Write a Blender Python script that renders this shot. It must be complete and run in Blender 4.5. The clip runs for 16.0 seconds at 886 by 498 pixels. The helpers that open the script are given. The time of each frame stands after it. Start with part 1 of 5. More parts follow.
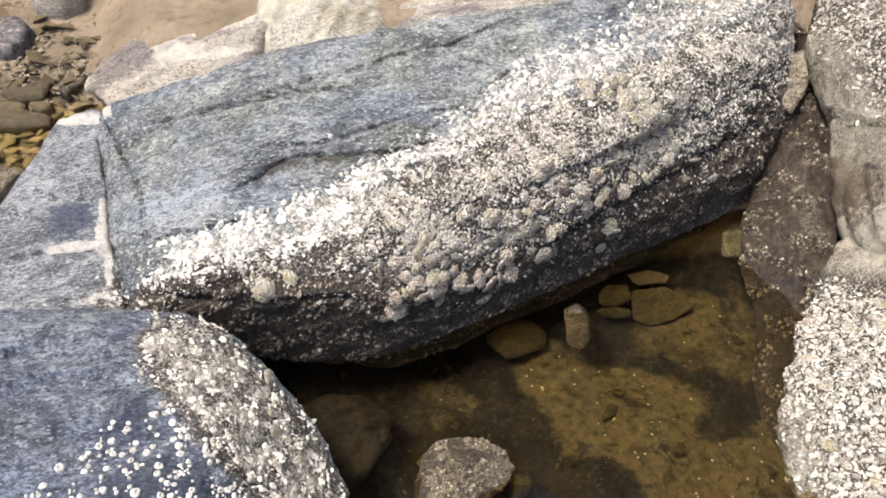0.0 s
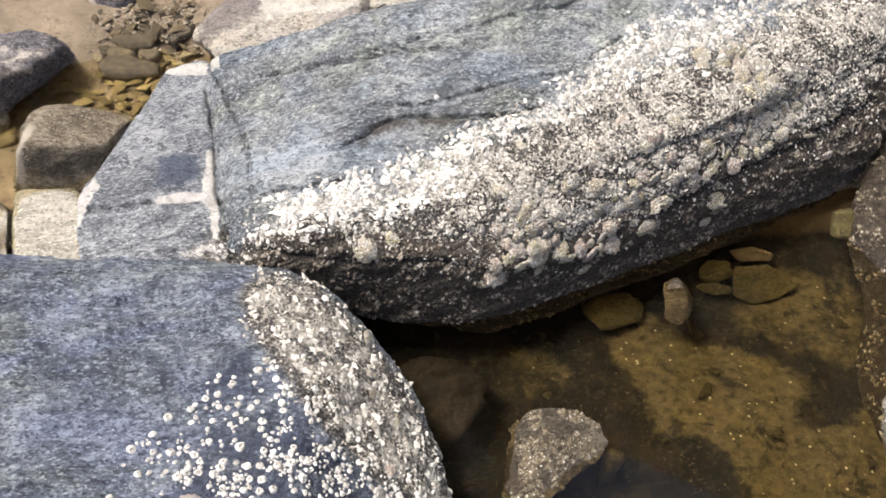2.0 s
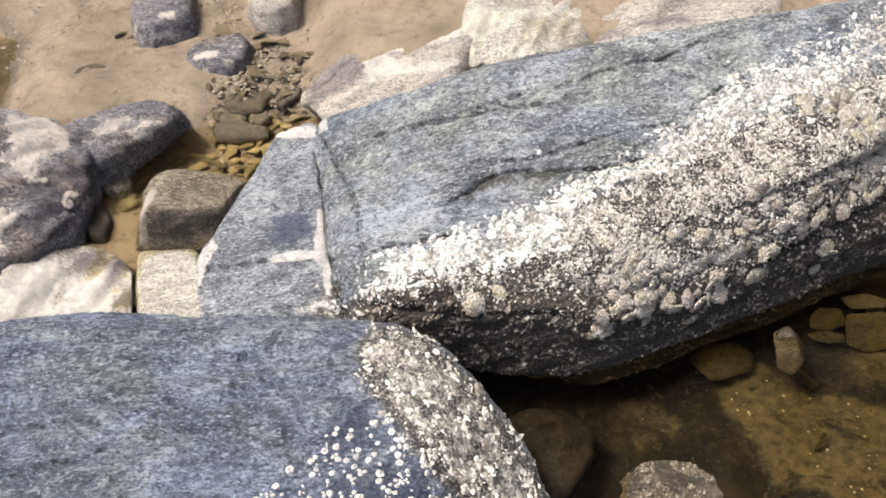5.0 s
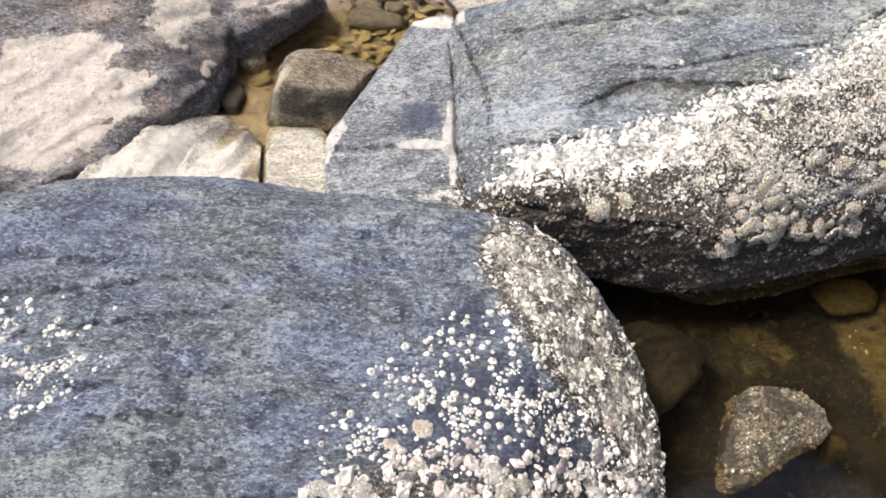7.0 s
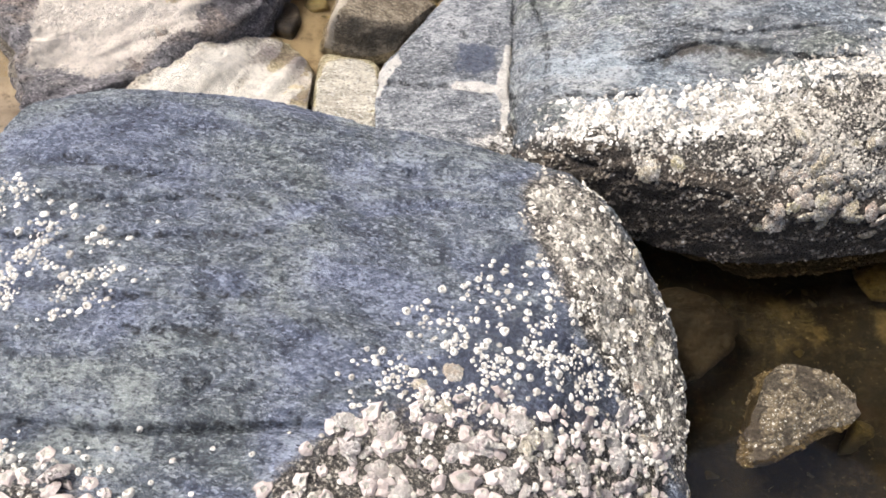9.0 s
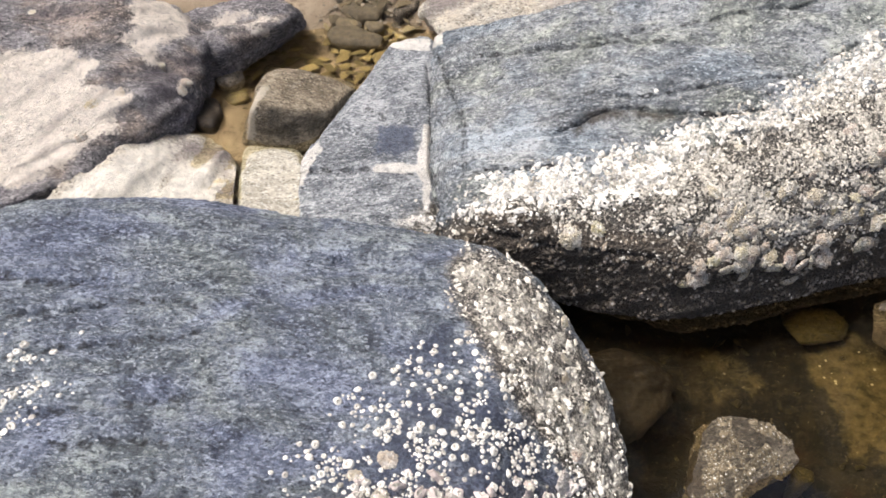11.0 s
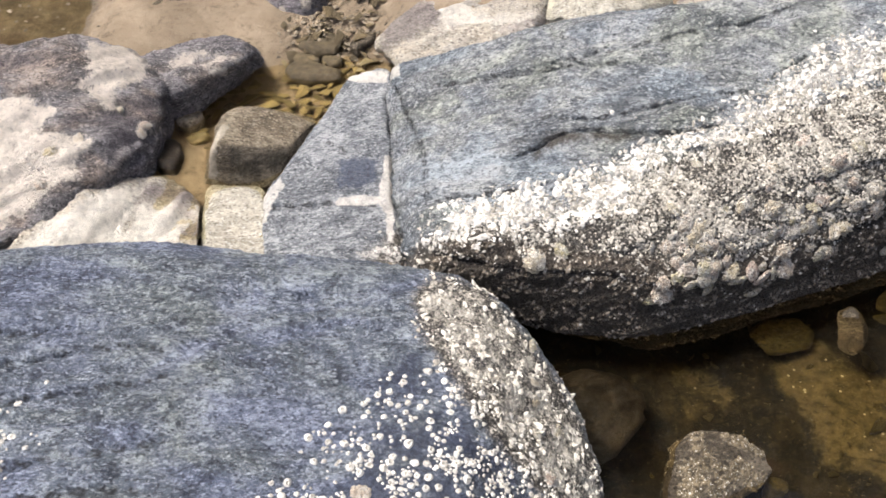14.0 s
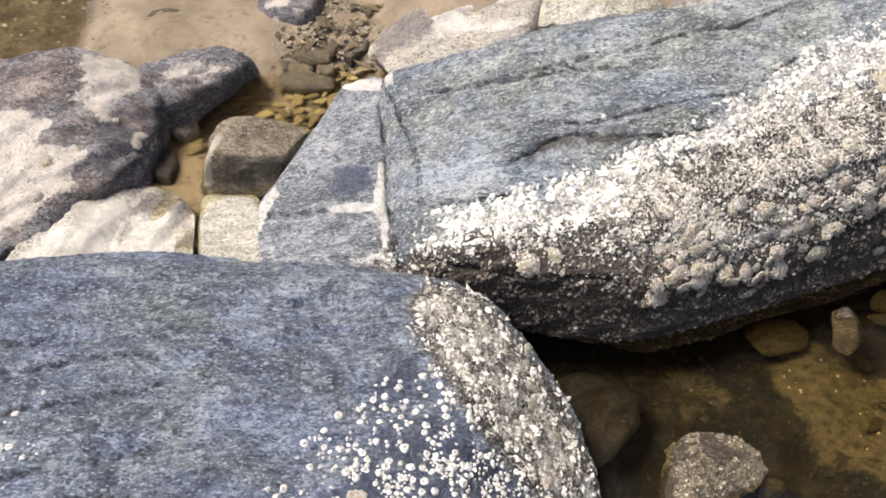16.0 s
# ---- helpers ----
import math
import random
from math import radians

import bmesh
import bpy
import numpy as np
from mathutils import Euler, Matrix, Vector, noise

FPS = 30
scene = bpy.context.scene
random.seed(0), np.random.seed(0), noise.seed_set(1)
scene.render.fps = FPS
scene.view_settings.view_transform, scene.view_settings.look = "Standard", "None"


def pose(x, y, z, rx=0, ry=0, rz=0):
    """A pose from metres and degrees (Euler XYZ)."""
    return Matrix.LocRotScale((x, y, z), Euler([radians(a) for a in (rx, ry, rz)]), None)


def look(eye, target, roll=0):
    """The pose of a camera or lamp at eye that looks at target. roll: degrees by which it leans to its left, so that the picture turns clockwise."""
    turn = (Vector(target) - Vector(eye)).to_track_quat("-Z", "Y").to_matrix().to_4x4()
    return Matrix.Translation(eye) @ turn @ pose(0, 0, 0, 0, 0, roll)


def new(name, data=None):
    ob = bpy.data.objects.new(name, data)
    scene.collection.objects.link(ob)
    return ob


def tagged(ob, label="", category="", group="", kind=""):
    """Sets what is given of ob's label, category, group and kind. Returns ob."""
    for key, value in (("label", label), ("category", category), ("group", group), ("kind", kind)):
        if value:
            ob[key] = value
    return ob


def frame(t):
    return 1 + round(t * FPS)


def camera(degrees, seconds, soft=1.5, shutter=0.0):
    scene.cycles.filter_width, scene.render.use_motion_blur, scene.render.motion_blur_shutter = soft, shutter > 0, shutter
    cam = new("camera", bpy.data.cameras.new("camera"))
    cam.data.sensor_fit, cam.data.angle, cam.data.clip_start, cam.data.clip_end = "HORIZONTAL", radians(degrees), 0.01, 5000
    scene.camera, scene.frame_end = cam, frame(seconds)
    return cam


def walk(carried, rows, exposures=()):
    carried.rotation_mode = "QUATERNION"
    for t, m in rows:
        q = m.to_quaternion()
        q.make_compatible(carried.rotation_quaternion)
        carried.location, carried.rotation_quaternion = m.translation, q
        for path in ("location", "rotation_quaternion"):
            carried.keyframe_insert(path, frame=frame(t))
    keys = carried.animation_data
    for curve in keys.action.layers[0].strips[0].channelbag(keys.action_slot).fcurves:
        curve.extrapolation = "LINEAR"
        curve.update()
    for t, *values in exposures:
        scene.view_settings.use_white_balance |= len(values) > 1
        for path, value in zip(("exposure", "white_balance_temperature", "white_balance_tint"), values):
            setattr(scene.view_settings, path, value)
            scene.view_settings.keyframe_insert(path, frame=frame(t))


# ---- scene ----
cam = camera(49.58, 16.0, soft=1.65)
PATH = [
    (0, pose(0.0983, -0.0046, 1.1030, 47.424, -5.460, -16.672)),
    (0.5, pose(0.0990, 0.0133, 1.1006, 45.347, -5.841, -14.957)),
    (1, pose(0.0803, 0.0235, 1.1029, 44.234, -4.962, -12.886)),
    (1.5, pose(0.0706, 0.0205, 1.0988, 44.178, -4.499, -12.879)),
    (2, pose(0.0681, 0.0268, 1.1079, 44.052, -4.321, -11.415)),
    (2.5, pose(0.0593, 0.0261, 1.1102, 44.777, -3.765, -11.173)),
    (3, pose(0.0584, 0.0249, 1.1226, 45.436, -2.691, -10.981)),
    (5.3, pose(0.0320, 0.0141, 1.1270, 47.002, 0.013, -7.657)),
    (5.5, pose(0.0240, 0.0035, 1.1123, 46.003, -0.654, -6.229)),
    (6, pose(0.0135, 0.0071, 1.1123, 43.860, -0.071, -2.376)),
    (6.5, pose(0.0074, 0.0021, 1.1099, 43.881, -0.052, -0.909)),
    (7, pose(-0.0001, 0.0000, 1.1049, 42.000, -0.005, 0.001)),
    (7.5, pose(-0.0277, 0.0071, 1.0950, 39.276, -1.422, 2.673)),
    (8, pose(-0.0071, 0.0063, 1.0957, 38.428, -1.697, 5.684)),
    (8.2, pose(-0.0213, 0.0062, 1.0966, 38.427, -1.826, 5.737)),
    (10.3, pose(-0.0012, 0.0142, 1.1070, 39.301, -2.457, 3.174)),
    (10.5, pose(0.0130, 0.0186, 1.1161, 40.494, -2.040, 2.016)),
    (11, pose(0.0203, 0.0203, 1.1228, 42.394, -1.159, 0.093)),
    (11.5, pose(0.0285, 0.0180, 1.1274, 43.068, -0.559, -0.618)),
    (12, pose(0.0343, 0.0219, 1.1314, 43.349, -0.558, -1.342)),
    (12.5, pose(0.0337, 0.0199, 1.1298, 43.721, -0.450, -1.847)),
    (13, pose(0.0359, 0.0211, 1.1324, 43.894, -0.088, -2.022)),
    (13.5, pose(0.0344, 0.0197, 1.1312, 44.334, -0.208, -2.661)),
    (14, pose(0.0344, 0.0195, 1.1288, 44.019, -0.254, -3.052)),
    (14.5, pose(0.0469, 0.0202, 1.1315, 43.848, -0.145, -3.019)),
    (15, pose(0.0447, 0.0156, 1.1292, 44.134, -0.065, -3.295)),
    (15.5, pose(0.0403, 0.0126, 1.1289, 44.329, 0.065, -3.429)),
    (16, pose(0.0419, 0.0111, 1.1297, 44.562, 0.300, -3.618)),
]
walk(cam, PATH)

# ---- daylight ----
world = bpy.data.worlds.new("world")
scene.world = world
world.use_nodes = True
wn = world.node_tree.nodes
sky = wn.new("ShaderNodeTexSky")
sky.sky_type, sky.sun_disc = "NISHITA", False
SUN_EL, SUN_AZ = radians(66), radians(-82)
sky.sun_elevation, sky.sun_rotation = SUN_EL, SUN_AZ
sky.dust_density, sky.air_density = 6.0, 0.75
wn["Background"].inputs[1].default_value = 0.15
world.node_tree.links.new(sky.outputs[0], wn["Background"].inputs[0])
sun = new("sun", bpy.data.lights.new("sun", "SUN"))
sun.data.energy, sun.data.angle, sun.data.color = 2.7, radians(18), (1.0, 0.965, 0.915)
to_sun = Vector((math.sin(SUN_AZ) * math.cos(SUN_EL), math.cos(SUN_AZ) * math.cos(SUN_EL), math.sin(SUN_EL)))
sun.matrix_world = look(to_sun * 10, (0, 0, 0))
scene.view_settings.exposure = 0.89


# ---- node helpers ----
class Nodes:
    def __init__(self, name):
        self.m = bpy.data.materials.new(name)
        self.m.use_nodes = True
        self.t = self.m.node_tree
        self.b = self.t.nodes["Principled BSDF"]
        self.obj = self.t.nodes.new("ShaderNodeTexCoord").outputs["Object"]

    def link(self, a, b):
        if hasattr(a, "is_linked") or hasattr(a, "links"):
            self.t.links.new(a, b)
        else:
            b.default_value = a

    def mapped(self, scale=(1, 1, 1), rot=(0, 0, 0)):
        n = self.t.nodes.new("ShaderNodeMapping")
        n.inputs["Scale"].default_value, n.inputs["Rotation"].default_value = scale, [radians(a) for a in rot]
        self.t.links.new(self.obj, n.inputs["Vector"])
        return n.outputs[0]

    def noise(self, scale, detail=4, rough=0.55, vec=None, warp=0.0):
        n = self.t.nodes.new("ShaderNodeTexNoise")
        n.inputs["Scale"].default_value, n.inputs["Detail"].default_value = scale, detail
        n.inputs["Roughness"].default_value, n.inputs["Distortion"].default_value = rough, warp
        self.t.links.new(vec or self.obj, n.inputs["Vector"])
        return n.outputs["Fac"]

    def voronoi(self, scale, feature="F1", vec=None):
        n = self.t.nodes.new("ShaderNodeTexVoronoi")
        n.feature = feature
        n.inputs["Scale"].default_value = scale
        self.t.links.new(vec or self.obj, n.inputs["Vector"])
        return n

    def ramp(self, fac, *stops):
        n = self.t.nodes.new("ShaderNodeValToRGB")
        e = n.color_ramp.elements
        while len(e) < len(stops):
            e.new(0.5)
        for q, (at, col) in zip(e, stops):
            q.position = at
            q.color = (*col, 1) if hasattr(col, "__len__") else (col, col, col, 1)
        self.t.links.new(fac, n.inputs[0])
        return n.outputs[0]

    def math(self, op, a, b=0.0, clamp=False):
        n = self.t.nodes.new("ShaderNodeMath")
        n.operation, n.use_clamp = op, clamp
        self.link(a, n.inputs[0])
        self.link(b, n.inputs[1])
        return n.outputs[0]

    def mix(self, fac, a, b, kind="MIX"):
        n = self.t.nodes.new("ShaderNodeMix")
        n.data_type, n.blend_type = "RGBA", kind
        self.link(fac, n.inputs[0])
        self.link((*a, 1) if isinstance(a, tuple) else a, n.inputs[6])
        self.link((*b, 1) if isinstance(b, tuple) else b, n.inputs[7])
        return n.outputs[2]

    def attr(self, name):
        n = self.t.nodes.new("ShaderNodeAttribute")
        n.attribute_name = name
        return n.outputs["Fac"]

    def bump(self, height, distance, strength=1.0, under=None):
        n = self.t.nodes.new("ShaderNodeBump")
        n.inputs["Distance"].default_value, n.inputs["Strength"].default_value = distance, strength
        self.t.links.new(height, n.inputs["Height"])
        if under is not None:
            self.t.links.new(under, n.inputs["Normal"])
        return n.outputs[0]

    def done(self, color, rough, normal=None, spec=0.4):
        self.link(color, self.b.inputs["Base Color"])
        self.link(rough, self.b.inputs["Roughness"])
        self.b.inputs["Specular IOR Level"].default_value = spec
        if normal is not None:
            self.t.links.new(normal, self.b.inputs["Normal"])
        return self.m


def edge_of(n, name, spread, scale, width=0.12, detail=5, rough=0.65):
    """A ragged 0..1 mask from a soft painted zone."""
    a = n.math("ADD", n.attr(name), n.math("MULTIPLY", n.math("SUBTRACT", n.noise(scale, detail, rough), 0.5), spread))
    return n.ramp(a, (0.5 - width, 0.0), (0.5 + width, 1.0))


# ---- materials ----
def rock_material(name, dark, mid, light, rot, crust=(0.62, 0.58, 0.5), stain_shade=(0.028, 0.034, 0.055), grain=1.0, vein=0.5, rough=0.72, fine=190, run=0.26, hues=((1.0, 1.0, 1.0), (1.0, 1.0, 1.0)), cloudy=0.25):
    """Foliated stone: crystal flecks, cloudy patches, streaks along the grain, pale scratches, a white film, dark
    stains and painted shade, and a barnacle ground.
    """
    n = Nodes(name)
    cloud = n.noise(8, 10, 0.7, warp=0.6)
    patch = n.noise(62, 8, 0.72, n.mapped((0.65, 1, 1), rot), 1.1)
    line = n.noise(2.2, 10, 0.75, n.mapped((9, 38, 38), rot), 1.0)
    fleck = n.noise(fine, 6, 0.74, n.mapped((0.75, 1, 1), rot), 0.8)
    speck = n.noise(430, 4, 0.75)
    crystal = n.voronoi(400, vec=n.mapped((0.6, 1, 1), rot))
    glint = n.t.nodes.new("ShaderNodeSeparateColor")
    n.t.links.new(crystal.outputs["Color"], glint.inputs[0])
    blot = n.noise(25, 9, 0.76, n.mapped((0.6, 1, 1), rot), 0.9)
    rest = 1 - cloudy - run
    base = n.math("ADD", n.math("MULTIPLY", cloud, cloudy), n.math("ADD", n.math("MULTIPLY", line, run), n.math("ADD", n.math("MULTIPLY", fleck, 0.35 * rest), n.math("ADD", n.math("MULTIPLY", patch, 0.28 * rest), n.math("MULTIPLY", blot, 0.37 * rest)))))
    col = n.ramp(base, (0.43, dark), (0.495, mid), (0.565, light))
    col = n.mix(n.ramp(fleck, (0.58, 0.0), (0.7, 0.65)), col, light)
    col = n.mix(n.ramp(fleck, (0.32, 0.8), (0.42, 0.0)), col, dark)
    col = n.mix(n.ramp(speck, (0.58, 0.0), (0.68, 0.6)), col, light)
    col = n.mix(n.ramp(speck, (0.34, 0.7), (0.42, 0.0)), col, dark)
    col = n.mix(n.ramp(glint.outputs[0], (0.86, 0.0), (0.9, 0.55)), col, tuple(min(0.85, 1.25 * c) for c in light))
    col = n.mix(n.ramp(glint.outputs[1], (0.88, 0.0), (0.92, 0.7)), col, tuple(0.6 * c for c in dark))
    scratch = n.noise(4.5, 8, 0.7, n.mapped((12, 30, 30), (rot[0] + 20, rot[1], rot[2] + 24)), 1.6)
    ridge = n.math("ABSOLUTE", n.math("SUBTRACT", scratch, 0.5))
    col = n.mix(n.math("MULTIPLY", n.ramp(ridge, (0.0, 1.0), (0.02, 0.0)), n.math("MULTIPLY", vein, n.ramp(patch, (0.45, 0.0), (0.58, 1.0)))), col, tuple(min(0.85, 1.5 * c) for c in light))
    hue = n.noise(6, 6, 0.65, n.mapped((1, 1.6, 1.6), (rot[0], rot[1], rot[2] + 15)), 0.6)
    shift = n.ramp(hue, (0.4, hues[0]), (0.5, (1.0, 1.0, 1.0)), (0.62, hues[1]))
    col = n.mix(1.0, col, shift, "MULTIPLY")
    hair = n.noise(2.4, 8, 0.65, n.mapped((7, 22, 22), (rot[0] - 15, rot[1], rot[2] - 9)), 1.2)
    hair = n.math("ABSOLUTE", n.math("SUBTRACT", hair, 0.5))
    hair = n.math("MULTIPLY", n.ramp(hair, (0.0, 0.95), (0.011, 0.0)), n.ramp(cloud, (0.46, 1.0), (0.58, 0.0)))
    col = n.mix(hair, col, tuple(0.45 * c for c in dark))
    cell = n.voronoi(210)
    ground = edge_of(n, "barn", 0.8, 40, 0.2, 8)
    grit = n.ramp(n.noise(240, 5, 0.8), (0.4, (0.022, 0.018, 0.014)), (0.52, (0.085, 0.072, 0.057)), (0.6, (0.5, 0.46, 0.39)))
    col = n.mix(n.math("MULTIPLY", ground, 0.92), col, grit)
    # Real stains and painted shade share this mask and colour.
    stain_shade_cover = edge_of(n, "stain_shade", 1.4, 34, 0.12, 12, 0.78)
    col = n.mix(n.math("MULTIPLY", stain_shade_cover, 0.8), col, n.mix(n.ramp(fleck, (0.4, 0.0), (0.6, 1.0)), stain_shade, tuple(2.6 * c for c in stain_shade)))
    # Shade inside the cracks, painted as thin broken dark lines.
    col = n.mix(n.math("MULTIPLY", n.attr("crack_shade"), n.ramp(n.noise(34, 4, 0.7), (0.38, 0.1), (0.5, 0.95))), col, (0.016, 0.016, 0.018))
    film = edge_of(n, "crust", 2.0, 34, 0.07, 12, 0.84)
    film = n.math("MULTIPLY", film, n.ramp(n.noise(120, 6, 0.78), (0.34, 0.25), (0.45, 1.0)))
    film_col = n.mix(n.ramp(n.noise(48, 10, 0.8), (0.38, 0.0), (0.56, 1.0)), tuple(0.66 * c for c in crust), crust)
    film_col = n.mix(n.ramp(speck, (0.33, 0.6), (0.42, 0.0)), film_col, tuple(0.35 * c for c in crust))
    col = n.mix(film, col, film_col)
    rise = n.math("ADD", n.math("MULTIPLY", patch, 1.0), n.math("ADD", n.math("MULTIPLY", line, 0.25 + 2.4 * run), n.math("MULTIPLY", film, 0.12)))
    nb = n.bump(n.math("SUBTRACT", rise, n.math("MULTIPLY", hair, 0.25)), 0.013 * grain, 1.0)
    nb = n.bump(n.math("ADD", fleck, n.math("MULTIPLY", speck, 0.35)), 0.0085 * grain, 1.0, nb)
    nb = n.bump(n.math("MULTIPLY", n.math("SUBTRACT", 1.0, cell.outputs["Distance"]), ground), 0.003, 0.9, nb)
    nb = n.bump(crystal.outputs["Distance"], 0.0007, 0.8, nb)
    return n.done(col, n.ramp(speck, (0.3, rough - 0.14), (0.7, rough + 0.12)), nb, 0.35)


GRAIN = (0, 20, -8)
M_MAIN = rock_material("blue_grey_schist", (0.055, 0.064, 0.078), (0.2, 0.216, 0.233), (0.53, 0.55, 0.56), GRAIN, crust=(0.74, 0.715, 0.66), stain_shade=(0.036, 0.028, 0.021), vein=0.9, hues=((0.9, 0.97, 1.03), (1.05, 1.06, 0.93)))
M_SLAB = rock_material("fractured_schist", (0.05, 0.057, 0.07), (0.19, 0.207, 0.228), (0.54, 0.555, 0.57), (0, 60, 10), stain_shade=(0.035, 0.044, 0.07), vein=0.5, crust=(0.8, 0.77, 0.72), run=0.14)
M_NEAR = rock_material("slate_blue_schist", (0.034, 0.042, 0.062), (0.124, 0.145, 0.185), (0.36, 0.4, 0.45), (0, 4, 6), vein=1.0, run=0.1, hues=((0.96, 0.97, 1.1), (1.03, 1.02, 0.9)))
M_LIME = rock_material("white_stained_rock", (0.042, 0.041, 0.046), (0.16, 0.152, 0.158), (0.42, 0.4, 0.4), (0, 0, 30), crust=(0.74, 0.67, 0.59), stain_shade=(0.035, 0.03, 0.036), vein=0.2, fine=150, hues=((0.97, 0.95, 1.0), (1.15, 1.0, 0.86)))
M_CREAM = rock_material("cream_limestone", (0.27, 0.24, 0.2), (0.55, 0.5, 0.42), (0.78, 0.73, 0.63), (0, 0, 60), crust=(0.88, 0.83, 0.74), stain_shade=(0.13, 0.112, 0.108), vein=0.1, hues=((0.8, 0.78, 0.82), (1.0, 0.97, 0.92)))
M_PALE = rock_material("pale_yellow_stone", (0.29, 0.26, 0.205), (0.55, 0.515, 0.43), (0.78, 0.745, 0.64), (0, 60, 0), crust=(0.72, 0.69, 0.55), stain_shade=(0.2, 0.18, 0.12), vein=0.1, grain=0.7)
M_BROWN = rock_material("brown_sandstone", (0.08, 0.06, 0.04), (0.24, 0.195, 0.137), (0.5, 0.43, 0.325), (0, 30, 10), crust=(0.6, 0.54, 0.44), stain_shade=(0.05, 0.042, 0.03), vein=0.1, grain=0.8)
M_WET = rock_material("wet_pool_rock", (0.014, 0.01, 0.007), (0.042, 0.031, 0.021), (0.13, 0.1, 0.07), (0, 0, 40), crust=(0.3, 0.25, 0.19), stain_shade=(0.03, 0.03, 0.02), vein=0.1, grain=0.8, rough=0.45)
M_DRIED = rock_material("half_wet_stone", (0.03, 0.023, 0.015), (0.1, 0.08, 0.055), (0.27, 0.225, 0.165), (0, 50, 20), crust=(0.5, 0.44, 0.34), stain_shade=(0.04, 0.03, 0.02), vein=0.1)
M_DARK = rock_material("black_brown_rock", (0.006, 0.005, 0.004), (0.022, 0.017, 0.012), (0.075, 0.058, 0.042), (0, 0, 40), crust=(0.2, 0.17, 0.13), stain_shade=(0.02, 0.02, 0.015), vein=0.1, rough=0.45)
M_RIGHT = rock_material("cream_grey_rock", (0.12, 0.105, 0.08), (0.29, 0.262, 0.208), (0.5, 0.455, 0.37), (0, 70, 0), crust=(0.66, 0.6, 0.49), stain_shade=(0.075, 0.055, 0.035), vein=0.1)


def tone(name, a, b, scale=30, rough=0.7, bump=0.002, vary=0.35, spec=0.4, isle=False):
    """A plain stone or shell material that varies from piece to piece."""
    n = Nodes(name)
    c = n.mix(n.ramp(n.noise(scale, 6, 0.65), (0.36, 0.0), (0.64, 1.0)), a, b)
    if isle:
        rnd = n.t.nodes.new("ShaderNodeNewGeometry").outputs["Random Per Island"]
    else:
        rnd = n.t.nodes.new("ShaderNodeObjectInfo").outputs["Random"]
    c = n.mix(vary, c, n.mix(rnd, tuple(0.3 * q for q in a), tuple(min(0.9, 1.5 * q) for q in b)))
    return n.done(c, rough, n.bump(n.noise(scale * 6, 4, 0.65), bump, 0.8), spec)


M_BARN = tone("barnacle_white", (0.38, 0.355, 0.315), (0.62, 0.6, 0.555), 90, 0.75, 0.001, 0.3, isle=True)
M_BARN_CREAM = tone("barnacle_cream", (0.33, 0.3, 0.25), (0.62, 0.58, 0.51), 90, 0.75, 0.001, 0.45, isle=True)
M_BARN_GREY = tone("barnacle_grey", (0.21, 0.192, 0.16), (0.48, 0.452, 0.395), 90, 0.8, 0.001, 0.5, spec=0.2, isle=True)
M_BARN_PINK = tone("barnacle_pink", (0.34, 0.285, 0.26), (0.56, 0.495, 0.465), 90, 0.75, 0.002, 0.35, isle=True)
M_PIT = tone("barnacle_opening", (0.22, 0.21, 0.185), (0.45, 0.43, 0.38), 200, 0.8, 0.0005, 0.3, isle=True)
M_SLATE = tone("slate_pebble", (0.05, 0.037, 0.019), (0.17, 0.128, 0.068), 90, 0.5, 0.004, 0.5)
M_OLIVE = rock_material("olive_pool_stone", (0.03, 0.022, 0.007), (0.085, 0.066, 0.02), (0.19, 0.15, 0.055), (0, 0, 20), crust=(0.25, 0.21, 0.1), stain_shade=(0.03, 0.024, 0.01), vein=0.1, grain=0.8, rough=0.45)
M_WETSLATE = tone("wet_slate_pebble", (0.1, 0.075, 0.033), (0.32, 0.25, 0.12), 60, 0.4, 0.003, 0.5)
M_GRIT = tone("beach_gravel", (0.09, 0.072, 0.05), (0.26, 0.21, 0.145), 60, 0.65, 0.001, 0.35, isle=True)


def shell_material(name, *hues):
    n = Nodes(name)
    rnd = n.t.nodes.new("ShaderNodeObjectInfo").outputs["Random"]
    c = n.ramp(rnd, *[(i / (len(hues) - 1), h) for i, h in enumerate(hues)])
    g = n.noise(2.6, 8, 0.78, warp=0.8)
    c = n.mix(n.ramp(g, (0.34, 0.7), (0.42, 0.0)), c, (0.24, 0.19, 0.14))
    c = n.mix(n.ramp(n.noise(1.6, 5, 0.7), (0.46, 0.0), (0.6, 0.8)), c, (0.8, 0.765, 0.71))
    fan = n.t.nodes.new("ShaderNodeTexGradient")
    fan.gradient_type = "RADIAL"
    n.t.links.new(n.obj, fan.inputs["Vector"])
    ribs = n.math("SINE", n.math("MULTIPLY", n.math("ADD", fan.outputs["Fac"], n.math("MULTIPLY", n.noise(2.5, 3), 0.07)), 6.2832 * 23))
    ring = n.t.nodes.new("ShaderNodeVectorMath")
    ring.operation = "LENGTH"
    n.t.links.new(n.obj, ring.inputs[0])
    growth = n.math("SINE", n.math("MULTIPLY", n.math("ADD", ring.outputs["Value"], n.math("MULTIPLY", g, 0.3)), 24.0))
    c = n.mix(n.ramp(ribs, (0.0, 0.12), (0.4, 0.0)), c, (0.26, 0.21, 0.16))
    c = n.mix(n.ramp(growth, (0.0, 0.1), (0.4, 0.0)), c, (0.3, 0.25, 0.19))
    return n.done(c, 0.66, n.bump(growth, 0.02, 0.5, n.bump(ribs, 0.04, 0.6, n.bump(n.noise(3.2, 4, 0.55), 0.12, 0.8))), 0.35)


